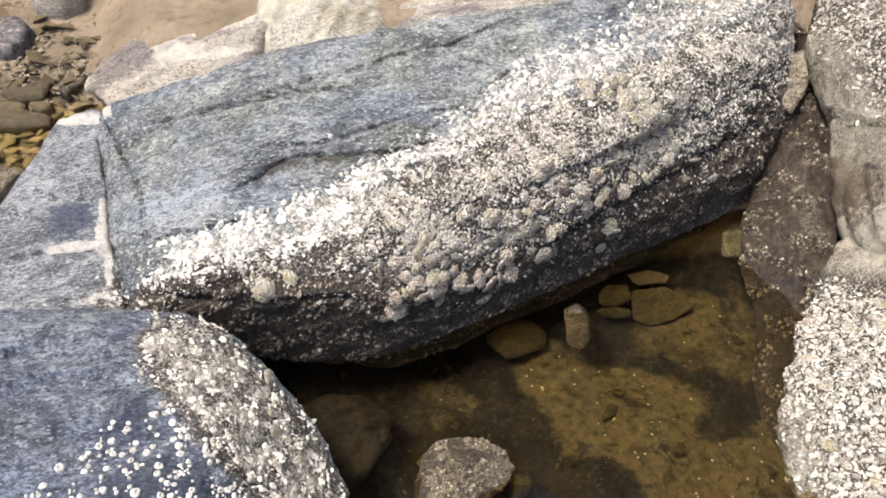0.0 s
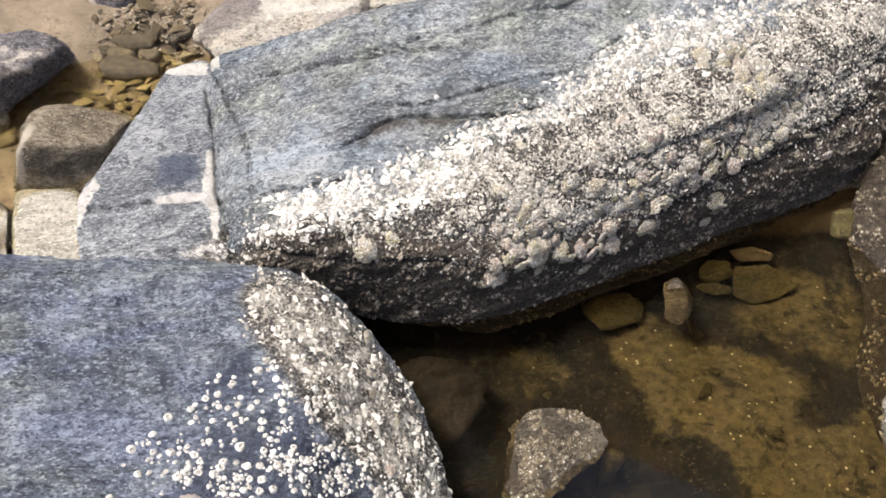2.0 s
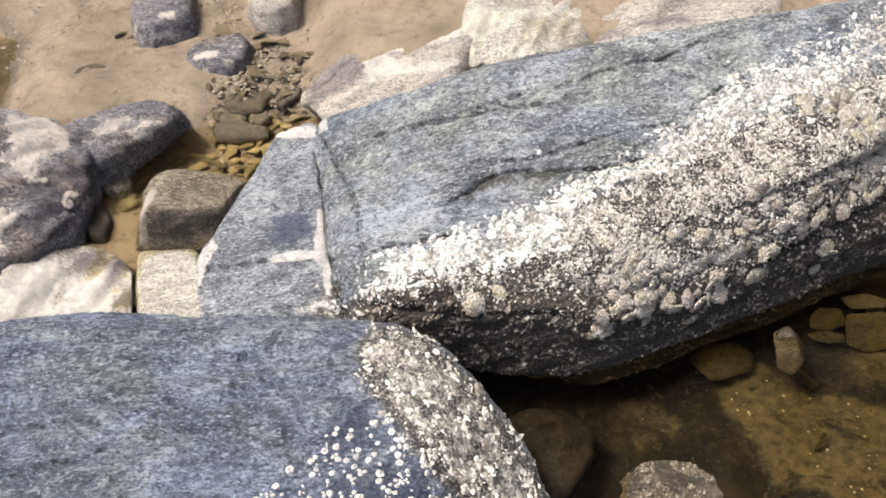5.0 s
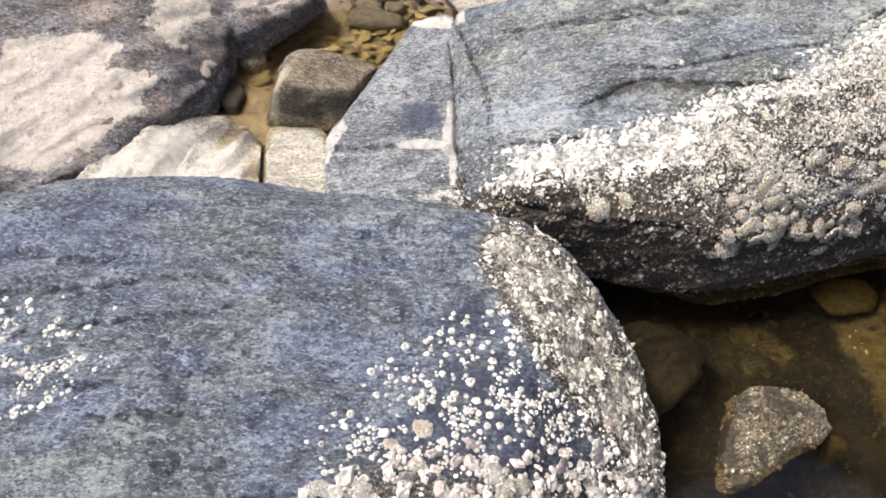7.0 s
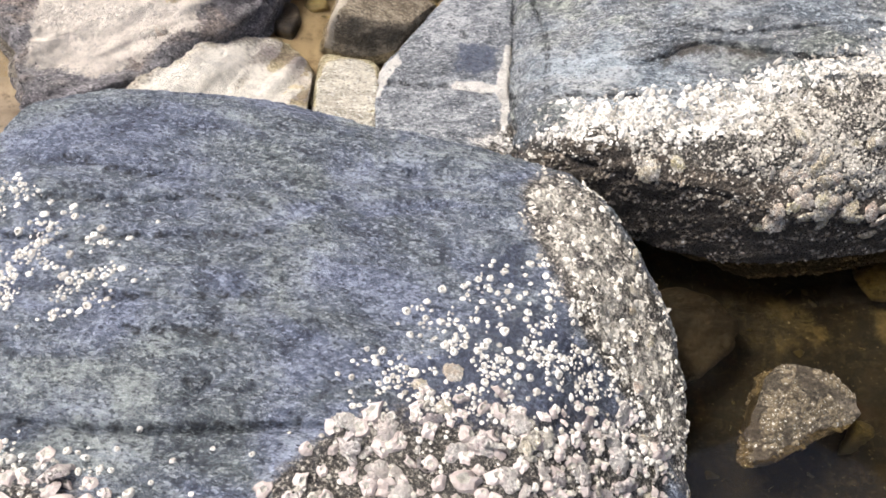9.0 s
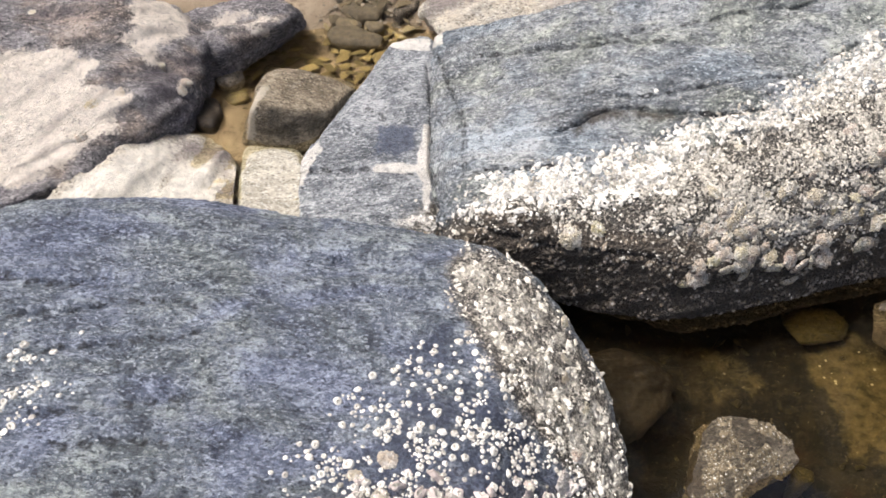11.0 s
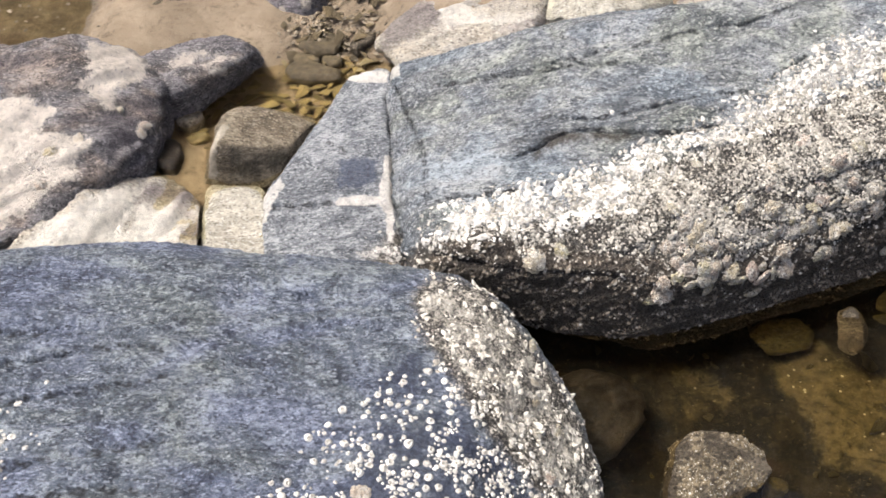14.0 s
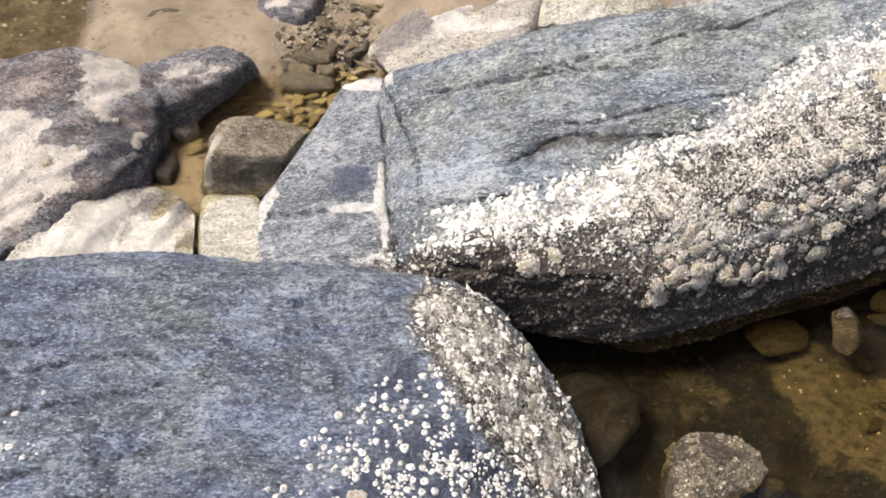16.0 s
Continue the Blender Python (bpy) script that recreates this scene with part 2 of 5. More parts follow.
M_SHELL = shell_material("limpet_shell", (0.6, 0.5, 0.31), (0.74, 0.65, 0.5), (0.66, 0.52, 0.43), (0.76, 0.69, 0.57), (0.62, 0.55, 0.33), (0.77, 0.71, 0.62))
M_SHELL_PINK = shell_material("pink_white_shell", (0.68, 0.6, 0.565), (0.74, 0.7, 0.665), (0.6, 0.51, 0.51), (0.76, 0.72, 0.68), (0.6, 0.55, 0.44), (0.7, 0.63, 0.62))


def sand_material():
    """Wet beach sand above, olive silt with weed in the pools below."""
    n = Nodes("sand_and_silt")
    grain = n.noise(420, 3, 0.7)
    cloud = n.noise(9, 6, 0.6, warp=0.5)
    sand = n.mix(n.ramp(cloud, (0.35, 0.0), (0.65, 1.0)), (0.25, 0.19, 0.125), (0.45, 0.355, 0.25))
    sand = n.mix(n.ramp(n.noise(34, 10, 0.8), (0.53, 0.0), (0.62, 0.6)), sand, (0.1, 0.072, 0.044))
    sand = n.mix(n.ramp(grain, (0.55, 0.0), (0.75, 0.6)), sand, (0.48, 0.4, 0.29))
    sand = n.mix(n.ramp(grain, (0.25, 0.6), (0.42, 0.0)), sand, (0.12, 0.085, 0.05))
    silt = n.mix(n.ramp(n.noise(24, 7, 0.65), (0.36, 0.0), (0.62, 1.0)), (0.005, 0.004, 0.0028), (0.04, 0.029, 0.013))
    weed = n.noise(15, 7, 0.68, warp=0.8)
    silt = n.mix(n.ramp(weed, (0.47, 0.0), (0.53, 0.9)), silt, (0.01, 0.008, 0.005))
    silt = n.mix(n.ramp(n.noise(13, 4, 0.6, n.mapped((1, 1, 1), (40, 10, 70))), (0.58, 0.0), (0.7, 0.7)), silt, (0.04, 0.012, 0.006))
    silt = n.mix(n.ramp(n.noise(55, 8, 0.78, warp=0.6), (0.52, 0.0), (0.64, 0.75)), silt, (0.085, 0.066, 0.032))
    silt = n.mix(n.ramp(n.noise(170, 4, 0.7), (0.62, 0.0), (0.7, 0.9)), silt, (0.26, 0.21, 0.11))
    mound = edge_of(n, "mound", 1.5, 20, 0.14, 10, 0.72)
    gold = n.mix(n.ramp(n.noise(60, 6, 0.7), (0.35, 0.0), (0.65, 1.0)), (0.07, 0.053, 0.02), (0.22, 0.172, 0.072))
    gold = n.mix(n.ramp(n.noise(170, 4, 0.7), (0.62, 0.0), (0.7, 0.9)), gold, (0.42, 0.36, 0.2))
    bits = n.voronoi(75)
    tint = n.t.nodes.new("ShaderNodeSeparateColor")
    n.t.links.new(bits.outputs["Color"], tint.inputs[0])
    bit = n.math("MULTIPLY", n.ramp(bits.outputs["Distance"], (0.14, 1.0), (0.2, 0.0)), n.ramp(tint.outputs[0], (0.74, 0.0), (0.78, 1.0)))
    gold = n.mix(bit, gold, (0.72, 0.63, 0.42))
    gold = n.mix(n.ramp(n.noise(19, 8, 0.75, warp=0.6), (0.36, 0.75), (0.44, 0.0)), gold, (0.03, 0.026, 0.01))
    silt = n.mix(n.math("MULTIPLY", mound, n.ramp(weed, (0.56, 1.0), (0.62, 0.2))), silt, gold)
    col = n.mix(edge_of(n, "pool", 0.25, 30), sand, silt)
    return n.done(col, 0.6, n.bump(n.math("ADD", n.noise(45, 7, 0.7), n.math("MULTIPLY", grain, 0.4)), 0.02, 1.0), 0.4)


M_SAND = sand_material()


def water_material(name, tint):
    n = Nodes(name)
    b = n.b
    b.inputs["Base Color"].default_value = (*tint, 1)
    b.inputs["Transmission Weight"].default_value, b.inputs["Specular IOR Level"].default_value = 1.0, 1.0
    b.inputs["Roughness"].default_value, b.inputs["IOR"].default_value = 0.0, 1.34
    n.t.links.new(n.bump(n.noise(9, 2, 0.5), 0.003, 0.12), b.inputs["Normal"])
    return n.m


# Front pool: a strong brown tint dims everything under its surface.
M_WATER = water_material("brown_tinted_water", (0.47, 0.36, 0.18))
M_SHALLOW = water_material("clear_shallow_water", (0.86, 0.76, 0.52))

# ---- geometry helpers ----
# Zones on the rocks are laid out on a flat chart: u runs along x, v up a plane that leans back by 48 degrees.
LEAN = radians(48)
FACING = Vector((0, -math.cos(LEAN), math.sin(LEAN)))


def chart(co):
    return np.stack([co[:, 0], co[:, 1] * math.sin(LEAN) + co[:, 2] * math.cos(LEAN)], 1)


def inside(poly, uv):
    """Signed distance to a polygon on the chart, positive within it."""
    p = np.array(poly, float)
    q = np.roll(p, -1, 0)
    far = np.full(len(uv), 1e9)
    odd = np.zeros(len(uv), bool)
    for a, b in zip(p, q):
        d = b - a
        t = np.clip(((uv - a) @ d) / max(d @ d, 1e-12), 0, 1)
        far = np.minimum(far, np.linalg.norm(uv - a - t[:, None] * d, axis=1))
        cross = ((a[1] > uv[:, 1]) != (b[1] > uv[:, 1])) & (uv[:, 0] < d[0] * (uv[:, 1] - a[1]) / (d[1] if abs(d[1]) > 1e-12 else 1e-12) + a[0])
        odd ^= cross
    return np.where(odd, far, -far)


def near_line(line, uv):
    far = np.full(len(uv), 1e9)
    for a, b in zip(np.array(line[:-1], float), np.array(line[1:], float)):
        d = b - a
        t = np.clip(((uv - a) @ d) / max(d @ d, 1e-12), 0, 1)
        far = np.minimum(far, np.linalg.norm(uv - a - t[:, None] * d, axis=1))
    return far


def zone(polys, uv, soft=0.03):
    """Soft 0..1 cover of several polygons: 0.5 on their outline."""
    out = np.zeros(len(uv))
    for poly in polys:
        p = np.array(poly)
        at = np.flatnonzero(((uv > p.min(0) - soft) & (uv < p.max(0) + soft)).all(1))
        out[at] = np.maximum(out[at], np.clip(0.5 + inside(poly, uv[at]) / (2 * soft), 0, 1))
    return out


def normals(co, tri):
    """Normals at the corners of a triangle mesh."""
    f = np.cross(co[tri[:, 1]] - co[tri[:, 0]], co[tri[:, 2]] - co[tri[:, 0]])
    out = np.stack([sum(np.bincount(tri[:, k], f[:, a], len(co)) for k in range(3)) for a in range(3)], 1)
    return out / np.maximum(np.linalg.norm(out, axis=1), 1e-12)[:, None]


def even_out(co, tri, rounds):
    """Each corner moves half way to the mean of its neighbours."""
    e = np.sort(np.concatenate([tri[:, [0, 1]], tri[:, [1, 2]], tri[:, [2, 0]]]), axis=1)
    key = np.unique(e[:, 0] * len(co) + e[:, 1])
    e = np.stack([key // len(co), key % len(co)], 1)
    e = np.concatenate([e, e[:, ::-1]])
    count = np.maximum(np.bincount(e[:, 0], minlength=len(co)), 1)[:, None]
    for _ in range(rounds):
        mean = np.stack([np.bincount(e[:, 0], co[e[:, 1], a], len(co)) for a in range(3)], 1) / count
        co = 0.5 * (co + mean)
    return co


def refine(co, tri, limit, seen=None):
    """Halves every edge over the limit until none is left."""
    for _ in range(12):
        nxt = np.roll(tri, -1, 1)
        long = ((co[tri] - co[nxt]) ** 2).sum(2) > limit * limit
        if seen is not None and long.any():
            face = normals(co, tri) @ np.array(FACING)
            long &= np.maximum(face[tri], face[nxt]) > seen
            x, y = co[:, 0], co[:, 1]
            open_part = (x > -0.78) & (x < 1.6) & (y > 0.28)
            long &= open_part[tri] | open_part[nxt]
        if not long.any():
            break
        a, b = tri[long], nxt[long]
        key, back = np.unique(np.minimum(a, b) * len(co) + np.maximum(a, b), return_inverse=True)
        mid = np.full(tri.shape, -1)
        mid[long] = len(co) + back.reshape(-1)
        co = np.concatenate([co, 0.5 * (co[key // len(co)] + co[key % len(co)])])
        cut = mid >= 0
        n = cut.sum(1)
        parts = [tri[n == 0]]
        t, m = tri[n == 3], mid[n == 3]
        parts += [np.stack(q, 1) for q in ((t[:, 0], m[:, 0], m[:, 2]), (t[:, 1], m[:, 1], m[:, 0]), (t[:, 2], m[:, 2], m[:, 1]), (m[:, 0], m[:, 1], m[:, 2]))]
        for k in range(3):
            r = [k, (k + 1) % 3, (k + 2) % 3]
            pick = (n == 1) & cut[:, k]
            t, m = tri[pick][:, r], mid[pick][:, r]
            parts += [np.stack(q, 1) for q in ((t[:, 0], m[:, 0], t[:, 2]), (m[:, 0], t[:, 1], t[:, 2]))]
            pick = (n == 2) & ~cut[:, k]
            t, m = tri[pick][:, r], mid[pick][:, r]
            parts += [np.stack(q, 1) for q in ((t[:, 2], m[:, 2], m[:, 1]), (t[:, 0], t[:, 1], m[:, 1]), (t[:, 0], m[:, 1], m[:, 2]))]
        tri = np.concatenate(parts)
    return co, tri


def hull(points, coarse=0.02, rounds=5, fine=0.006):
    """A rounded block about the given corners, finely cut where it can be seen."""
    bm = bmesh.new()
    for q in points:
        bm.verts.new(q)
    bmesh.ops.convex_hull(bm, input=bm.verts)
    bmesh.ops.delete(bm, geom=[v for v in bm.verts if not v.link_faces], context="VERTS")
    bmesh.ops.triangulate(bm, faces=bm.faces[:])
    bmesh.ops.recalc_face_normals(bm, faces=bm.faces[:])
    bm.verts.index_update()
    co = np.array([v.co for v in bm.verts])
    tri = np.array([[v.index for v in f.verts] for f in bm.faces])
    bm.free()
    co, tri = refine(co, tri, coarse)
    co = even_out(co, tri, rounds)
    if fine < coarse:
        co, tri = refine(co, tri, fine, -0.15)
        co = even_out(co, tri, 2)
    return co, tri


def below(line, uv):
    """How far a place lies over a crack that runs along the chart."""
    p = np.array(sorted(line))
    return uv[:, 1] - np.interp(uv[:, 0], p[:, 0], p[:, 1])


def roughen(block, grain, amps, cracks=(), seed=0.0, beds=None):
    """Uneven stone: broad lumps, ledges along the grain, grit. Cracks are (line, width, depth) on the chart; beds are (slope, pitch, step): thin layers that break off along the grain."""
    co, tri = block
    nrm = normals(co, tri)
    g = np.array(Vector(grain).normalized())
    p = co + np.array((seed * 3.1, seed * 1.7, seed * 2.3))
    q = p - np.outer(p @ g, g) * 0.78

    def wave(at, scale):
        return np.array([noise.noise(v) for v in (at * scale).tolist()])

    uv = chart(co)
    a1, a2, a3, a4 = amps
    broad, ridges, grit = wave(p, 5), wave(q, 17), wave(p, 120)
    d = a1 * broad + a2 * (0.5 - np.abs(ridges)) + a3 * wave(q, 48) + a4 * grit
    if beds:
        slope, pitch, step = beds
        level = (uv[:, 1] - slope * uv[:, 0]) / pitch + 1.3 * broad + 0.8 * ridges + 0.12 * grit
        saw = level - np.floor(level)
        d += step * np.clip(wave(q + 7, 9) * 2.2 + 0.35, 0, 1) * (saw - 0.5 - np.clip((saw - 0.9) / 0.1, 0, 1))
    if cracks:
        wob = wave(p, 30)
        open_at = np.clip(0.75 + 0.9 * wave(p + 3, 22), 0.1, 1.2)
        for line, width, depth in cracks:
            k = np.array(line)
            at = np.flatnonzero(((uv > k.min(0) - 0.08) & (uv < k.max(0) + 0.08)).all(1))
            far = near_line(line, uv[at])
            d[at] -= 1.5 * depth * open_at[at] * np.exp(-np.abs(far + wob[at] * width) / (0.5 * width))
            if abs(line[0][0] - line[-1][0]) > abs(line[0][1] - line[-1][1]):
                d[at] += 0.35 * depth * np.tanh(below(line, uv[at]) / 0.0015) * np.exp(-far / 0.02)
    return co + nrm * d[:, None], tri


def link_mesh(name, block, material):
    co, tri = block
    me = bpy.data.meshes.new(name)
    me.vertices.add(len(co))
    me.vertices.foreach_set("co", np.ascontiguousarray(co, dtype=np.float32).ravel())
    me.loops.add(3 * len(tri))
    me.loops.foreach_set("vertex_index", np.ascontiguousarray(tri, dtype=np.int32).ravel())
    me.polygons.add(len(tri))
    me.polygons.foreach_set("loop_start", np.arange(0, 3 * len(tri), 3, dtype=np.int32))
    me.update(calc_edges=True)
    me.polygons.foreach_set("use_smooth", np.ones(len(tri), dtype=bool))
    me.materials.append(material)
    return new(name, me)


def part(name, block, material, parent, label=""):
    ob = link_mesh(name, block, material)
    ob.parent = parent
    return tagged(ob, label)


def paint(ob, seams=(), bare=(), **zones):
    """Zones of film, stains and painted shade, barnacle ground, and crack shade as point values."""
    me = ob.data
    co = np.empty(len(me.vertices) * 3)
    me.vertices.foreach_get("co", co)
    uv = chart(co.reshape(-1, 3))
    for name in ("crust", "stain_shade", "barn"):
        a = me.attributes.new(name, "FLOAT", "POINT")
        spec = zones.get(name)
        if spec:
            value = np.max([w * zone(polys, uv, soft) for polys, soft, w in spec], axis=0)
            if name == "barn":
                for polys, soft, w in bare:
                    value *= 1 - w * zone(polys, uv, soft)
            a.data.foreach_set("value", value)
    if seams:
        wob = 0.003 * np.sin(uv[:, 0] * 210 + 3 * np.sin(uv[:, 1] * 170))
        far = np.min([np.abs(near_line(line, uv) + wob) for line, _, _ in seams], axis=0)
        me.attributes.new("crack_shade", "FLOAT", "POINT").data.foreach_set("value", np.exp(-((far / 0.0018) ** 2)))
    return ob


def surface(*obs):
    """Corners of all triangles of the given meshes."""
    out = []
    for ob in obs:
        me = ob.data
        me.calc_loop_triangles()
        co = np.empty(len(me.vertices) * 3)
        me.vertices.foreach_get("co", co)
        tri = np.empty(len(me.loop_triangles) * 3, int)
        me.loop_triangles.foreach_get("vertices", tri)
        out.append(co.reshape(-1, 3)[tri.reshape(-1, 3)])
    return np.concatenate(out)


def scatter(tris, tries, cover, gap, seed, least=-0.1):
    """Places and normals on a surface: kept by cover(uv, normals), no nearer to each other than gap (a function of the place's random number)."""
    rng = np.random.default_rng(seed)
    nrm = np.cross(tris[:, 1] - tris[:, 0], tris[:, 2] - tris[:, 0])
    area = np.linalg.norm(nrm, axis=1) / 2
    nrm = nrm / np.maximum(2 * area, 1e-12)[:, None]
    area = area * (nrm @ np.array(FACING) > least)
    pick = rng.choice(len(tris), tries, p=area / area.sum())
    a, b = rng.random((2, tries, 1))
    swap = (a + b > 1)
    a, b = np.where(swap, 1 - a, a), np.where(swap, 1 - b, b)
    t = tris[pick]
    pos = t[:, 0] + a * (t[:, 1] - t[:, 0]) + b * (t[:, 2] - t[:, 0])
    n = nrm[pick]
    keep = rng.random(tries) < cover(chart(pos), n)
    pos, n = pos[keep], n[keep]
    size = rng.random(len(pos))
    if gap is None:
        return pos, n, size
    cells, got = {}, []
    for i, q in enumerate(pos):
        r = gap(size[i])
        k = tuple((q // 0.012).astype(int))
        near = [j for x in (-1, 0, 1) for y in (-1, 0, 1) for z in (-1, 0, 1) for j in cells.get((k[0] + x, k[1] + y, k[2] + z), ())]
        if all(((pos[j] - q) ** 2).sum() > ((r + gap(size[j])) * 0.5) ** 2 for j in near):
            cells.setdefault(k, []).append(i)
            got.append(i)
    return pos[got], n[got], size[got]


def patchy(uv, scale, seed, lo=-0.1, hi=0.15):
    """Uneven 0..1 cover at the given scale."""
    r = np.random.default_rng(seed)
    f = np.zeros(len(uv))
    for k in range(9):
        turn, pitch = r.uniform(0, 6.2832), scale * r.uniform(1.2, 4.5)
        f += np.sin(pitch * (uv[:, 0] * math.cos(turn) + uv[:, 1] * math.sin(turn)) + r.uniform(0, 6.2832) + 1.3 * np.sin(pitch * 0.6 * (uv[:, 1] * math.cos(turn) - uv[:, 0] * math.sin(turn))))
    return np.clip((f * 0.11 - lo) / (hi - lo), 0, 1)


def barnacles(name, material, label, places, radius, seed, tall=0.75, k=7, rims=(0.25, 0.45), wild=0.2):
    """One crust of many small open cones."""
    pos, nrm, size = places
    rng = np.random.default_rng(seed)
    m = len(pos)
    r = np.array([radius(s) for s in size])
    n = nrm + rng.normal(0, 0.1 + 0.6 * wild, (m, 3))
    n /= np.linalg.norm(n, axis=1)[:, None]
    x = np.cross(n, (0.3, 0.9, 0.2))
    x /= np.linalg.norm(x, axis=1)[:, None]
    y = np.cross(n, x)
    spin = rng.random((m, 1)) * 6.28
    x, y = np.cos(spin) * x + np.sin(spin) * y, np.cos(spin) * y - np.sin(spin) * x
    x = x * rng.uniform(1 - 1.5 * wild, 1 + 1.5 * wild, (m, 1))
    h = tall * rng.uniform(0.6, 1.3, m)
    rim = rng.uniform(*rims, m)
    jag = rng.uniform(1 - wild, 1 + wild, (m, k))
    ang = np.arange(k) * 2 * math.pi / k
    rings = []
    for rad, z in ((np.ones(m), np.full(m, -0.3)), (np.full(m, 0.8), h * 0.6), (rim, h)):
        flat = np.cos(ang)[None, :, None] * x[:, None] + np.sin(ang)[None, :, None] * y[:, None]
        rings.append(pos[:, None] + r[:, None, None] * ((rad[:, None] * jag)[..., None] * flat + (z[:, None] + rng.normal(0, 0.06, (m, k)))[..., None] * n[:, None]))
    pit = (pos + (r * h * 0.4)[:, None] * n)[:, None]
    verts = np.concatenate([*rings, pit], 1).reshape(-1, 3)
    i = np.arange(k)
    j = (i + 1) % k
    quads = np.concatenate([np.stack([i, j, k + j, k + i], 1), np.stack([k + i, k + j, 2 * k + j, 2 * k + i], 1)])
    tris = np.stack([2 * k + i, 2 * k + j, np.full(k, 3 * k)], 1)
    base = (np.arange(m) * (3 * k + 1))[:, None, None]
    me = bpy.data.meshes.new(name)
    q, t = (base + quads).reshape(-1, 4), (base + tris).reshape(-1, 3)
    me.from_pydata(verts.tolist(), [], q.tolist() + t.tolist())
    me.materials.append(material)
    me.materials.append(M_PIT)
    me.polygons.foreach_set("material_index", [0] * len(q) + [1] * len(t))
    return tagged(new(name, me), label, "barnacles", kind="stuff")


def shell_mesh(seed, ragged=0.14, tall=0.45, material=None):
    """A ribbed limpet shell, one unit in radius."""
    rng = np.random.default_rng(seed)
    k = 26
    bm = bmesh.new()
    lean = rng.normal(0, 0.12, 2)
    prof = 1 + rng.normal(0, ragged, k) + 0.06 * np.cos(np.arange(k) * math.pi)
    long = rng.uniform(0.75, 1.0)
    rings = []
    for rad, z in ((0.97, -0.2), (1.0, 0.0), (0.9, tall * 0.16), (0.62, tall * 0.45), (0.34, tall * 0.76), (0.13, tall * 0.97), (0.05, tall)):
        mixp = 1 + (prof - 1) * min(1, rad + 0.1)
        rings.append([bm.verts.new((rad * mixp[i] * math.cos(6.2832 * i / k) + lean[0] * z * 2, long * rad * mixp[i] * math.sin(6.2832 * i / k) + lean[1] * z * 2, z + rng.normal(0, 0.03) + (0.05 if i % 2 and 0.3 < rad < 0.95 else 0))) for i in range(k)])
    for lo, hi in zip(rings, rings[1:]):
        for i in range(k):
            bm.faces.new((lo[i], lo[(i + 1) % k], hi[(i + 1) % k], hi[i]))
    bm.faces.new(rings[-1])
    me = bpy.data.meshes.new("limpet_shell")
    bm.to_mesh(me)
    bm.free()
    me.polygons.foreach_set("use_smooth", [True] * len(me.polygons))
    me.materials.append(material or M_SHELL)
    return me


SHELLS = [shell_mesh(s, 0.05 + 0.03 * (s % 4), 0.24 + 0.09 * (s % 3)) for s in range(12)]
RAGGED = [shell_mesh(s + 40, 0.1 + 0.04 * (s % 4), 0.24 + 0.1 * (s % 3), M_SHELL_PINK) for s in range(12)]


def put_shell(p, n, r, rng, label, group, tilt=0.2, kinds=None):
    n = Vector(n) + Vector(rng.normal(0, tilt, 3))
    m = Matrix.Translation(p) @ n.to_track_quat("Z", "Y").to_matrix().to_4x4() @ pose(0, 0, 0, 0, 0, rng.uniform(0, 360)) @ Matrix.Diagonal((r, r, r, 1))
    kinds = kinds or SHELLS
    ob = new("limpet_shell", kinds[int(rng.integers(len(kinds)))])
    ob.matrix_world = m
    return tagged(ob, label, "shell", group)


def nearest(tree, q):
    co, n, _, _ = tree.find_nearest(Vector(q))
    return co, n


# ---- the long boulder ----
boulder = tagged(new("boulder"), "long blue-grey schist boulder, its lower flank crusted with barnacles", "boulder")
CREST = [(0.030, 1.411, 0.145), (0.051, 1.412, 0.155), (0.275, 1.374, 0.243), (0.518, 1.338, 0.298), (0.928, 1.331, 0.344), (1.273, 1.392, 0.347), (1.270, 1.319, 0.246), (1.248, 1.256, 0.189), (1.207, 1.188, 0.145), (1.116, 1.117, 0.099)]
SHOULDER = [(0.069, 0.997, 0.166), (0.073, 0.973, 0.153), (0.136, 0.961, 0.169), (0.218, 0.935, 0.166), (0.355, 0.958, 0.165), (0.488, 0.990, 0.168), (0.566, 0.997, 0.166), (0.784, 1.073, 0.234), (0.902, 1.124, 0.263), (1.064, 1.191, 0.270), (0.051, 1.341, 0.134), (0.078, 1.171, 0.147), (0.026, 1.026, 0.131), (0.035, 0.949, 0.131), (0.021, 1.376, 0.122), (0.022, 1.190, 0.112)]
BELLY = [(0.071, 0.950, 0.132), (0.150, 0.938, 0.148), (0.309, 0.912, 0.124), (0.437, 0.919, 0.104), (0.576, 0.954, 0.101), (0.044, 0.947, 0.121), (0.085, 0.951, 0.072), (0.192, 0.948, 0.017), (0.290, 0.934, -0.031), (0.410, 0.910, -0.053), (0.559, 0.954, -0.072), (0.697, 1.003, -0.068), (0.848, 1.049, -0.064), (1.056, 1.110, -0.040), (1.161, 1.161, -0.013)]
BURIED = [(0.047, 1.731, -0.135), (0.708, 1.838, -0.039), (1.555, 1.711, -0.066), (1.193, 1.290, -0.183), (0.475, 1.106, -0.260), (0.210, 1.124, -0.157)]
JOINT = ((0.011, 1.097), (0.017, 1.047), (0.019, 0.972), (0.019, 0.917), (0.027, 0.867), (0.031, 0.825), (0.035, 0.791))
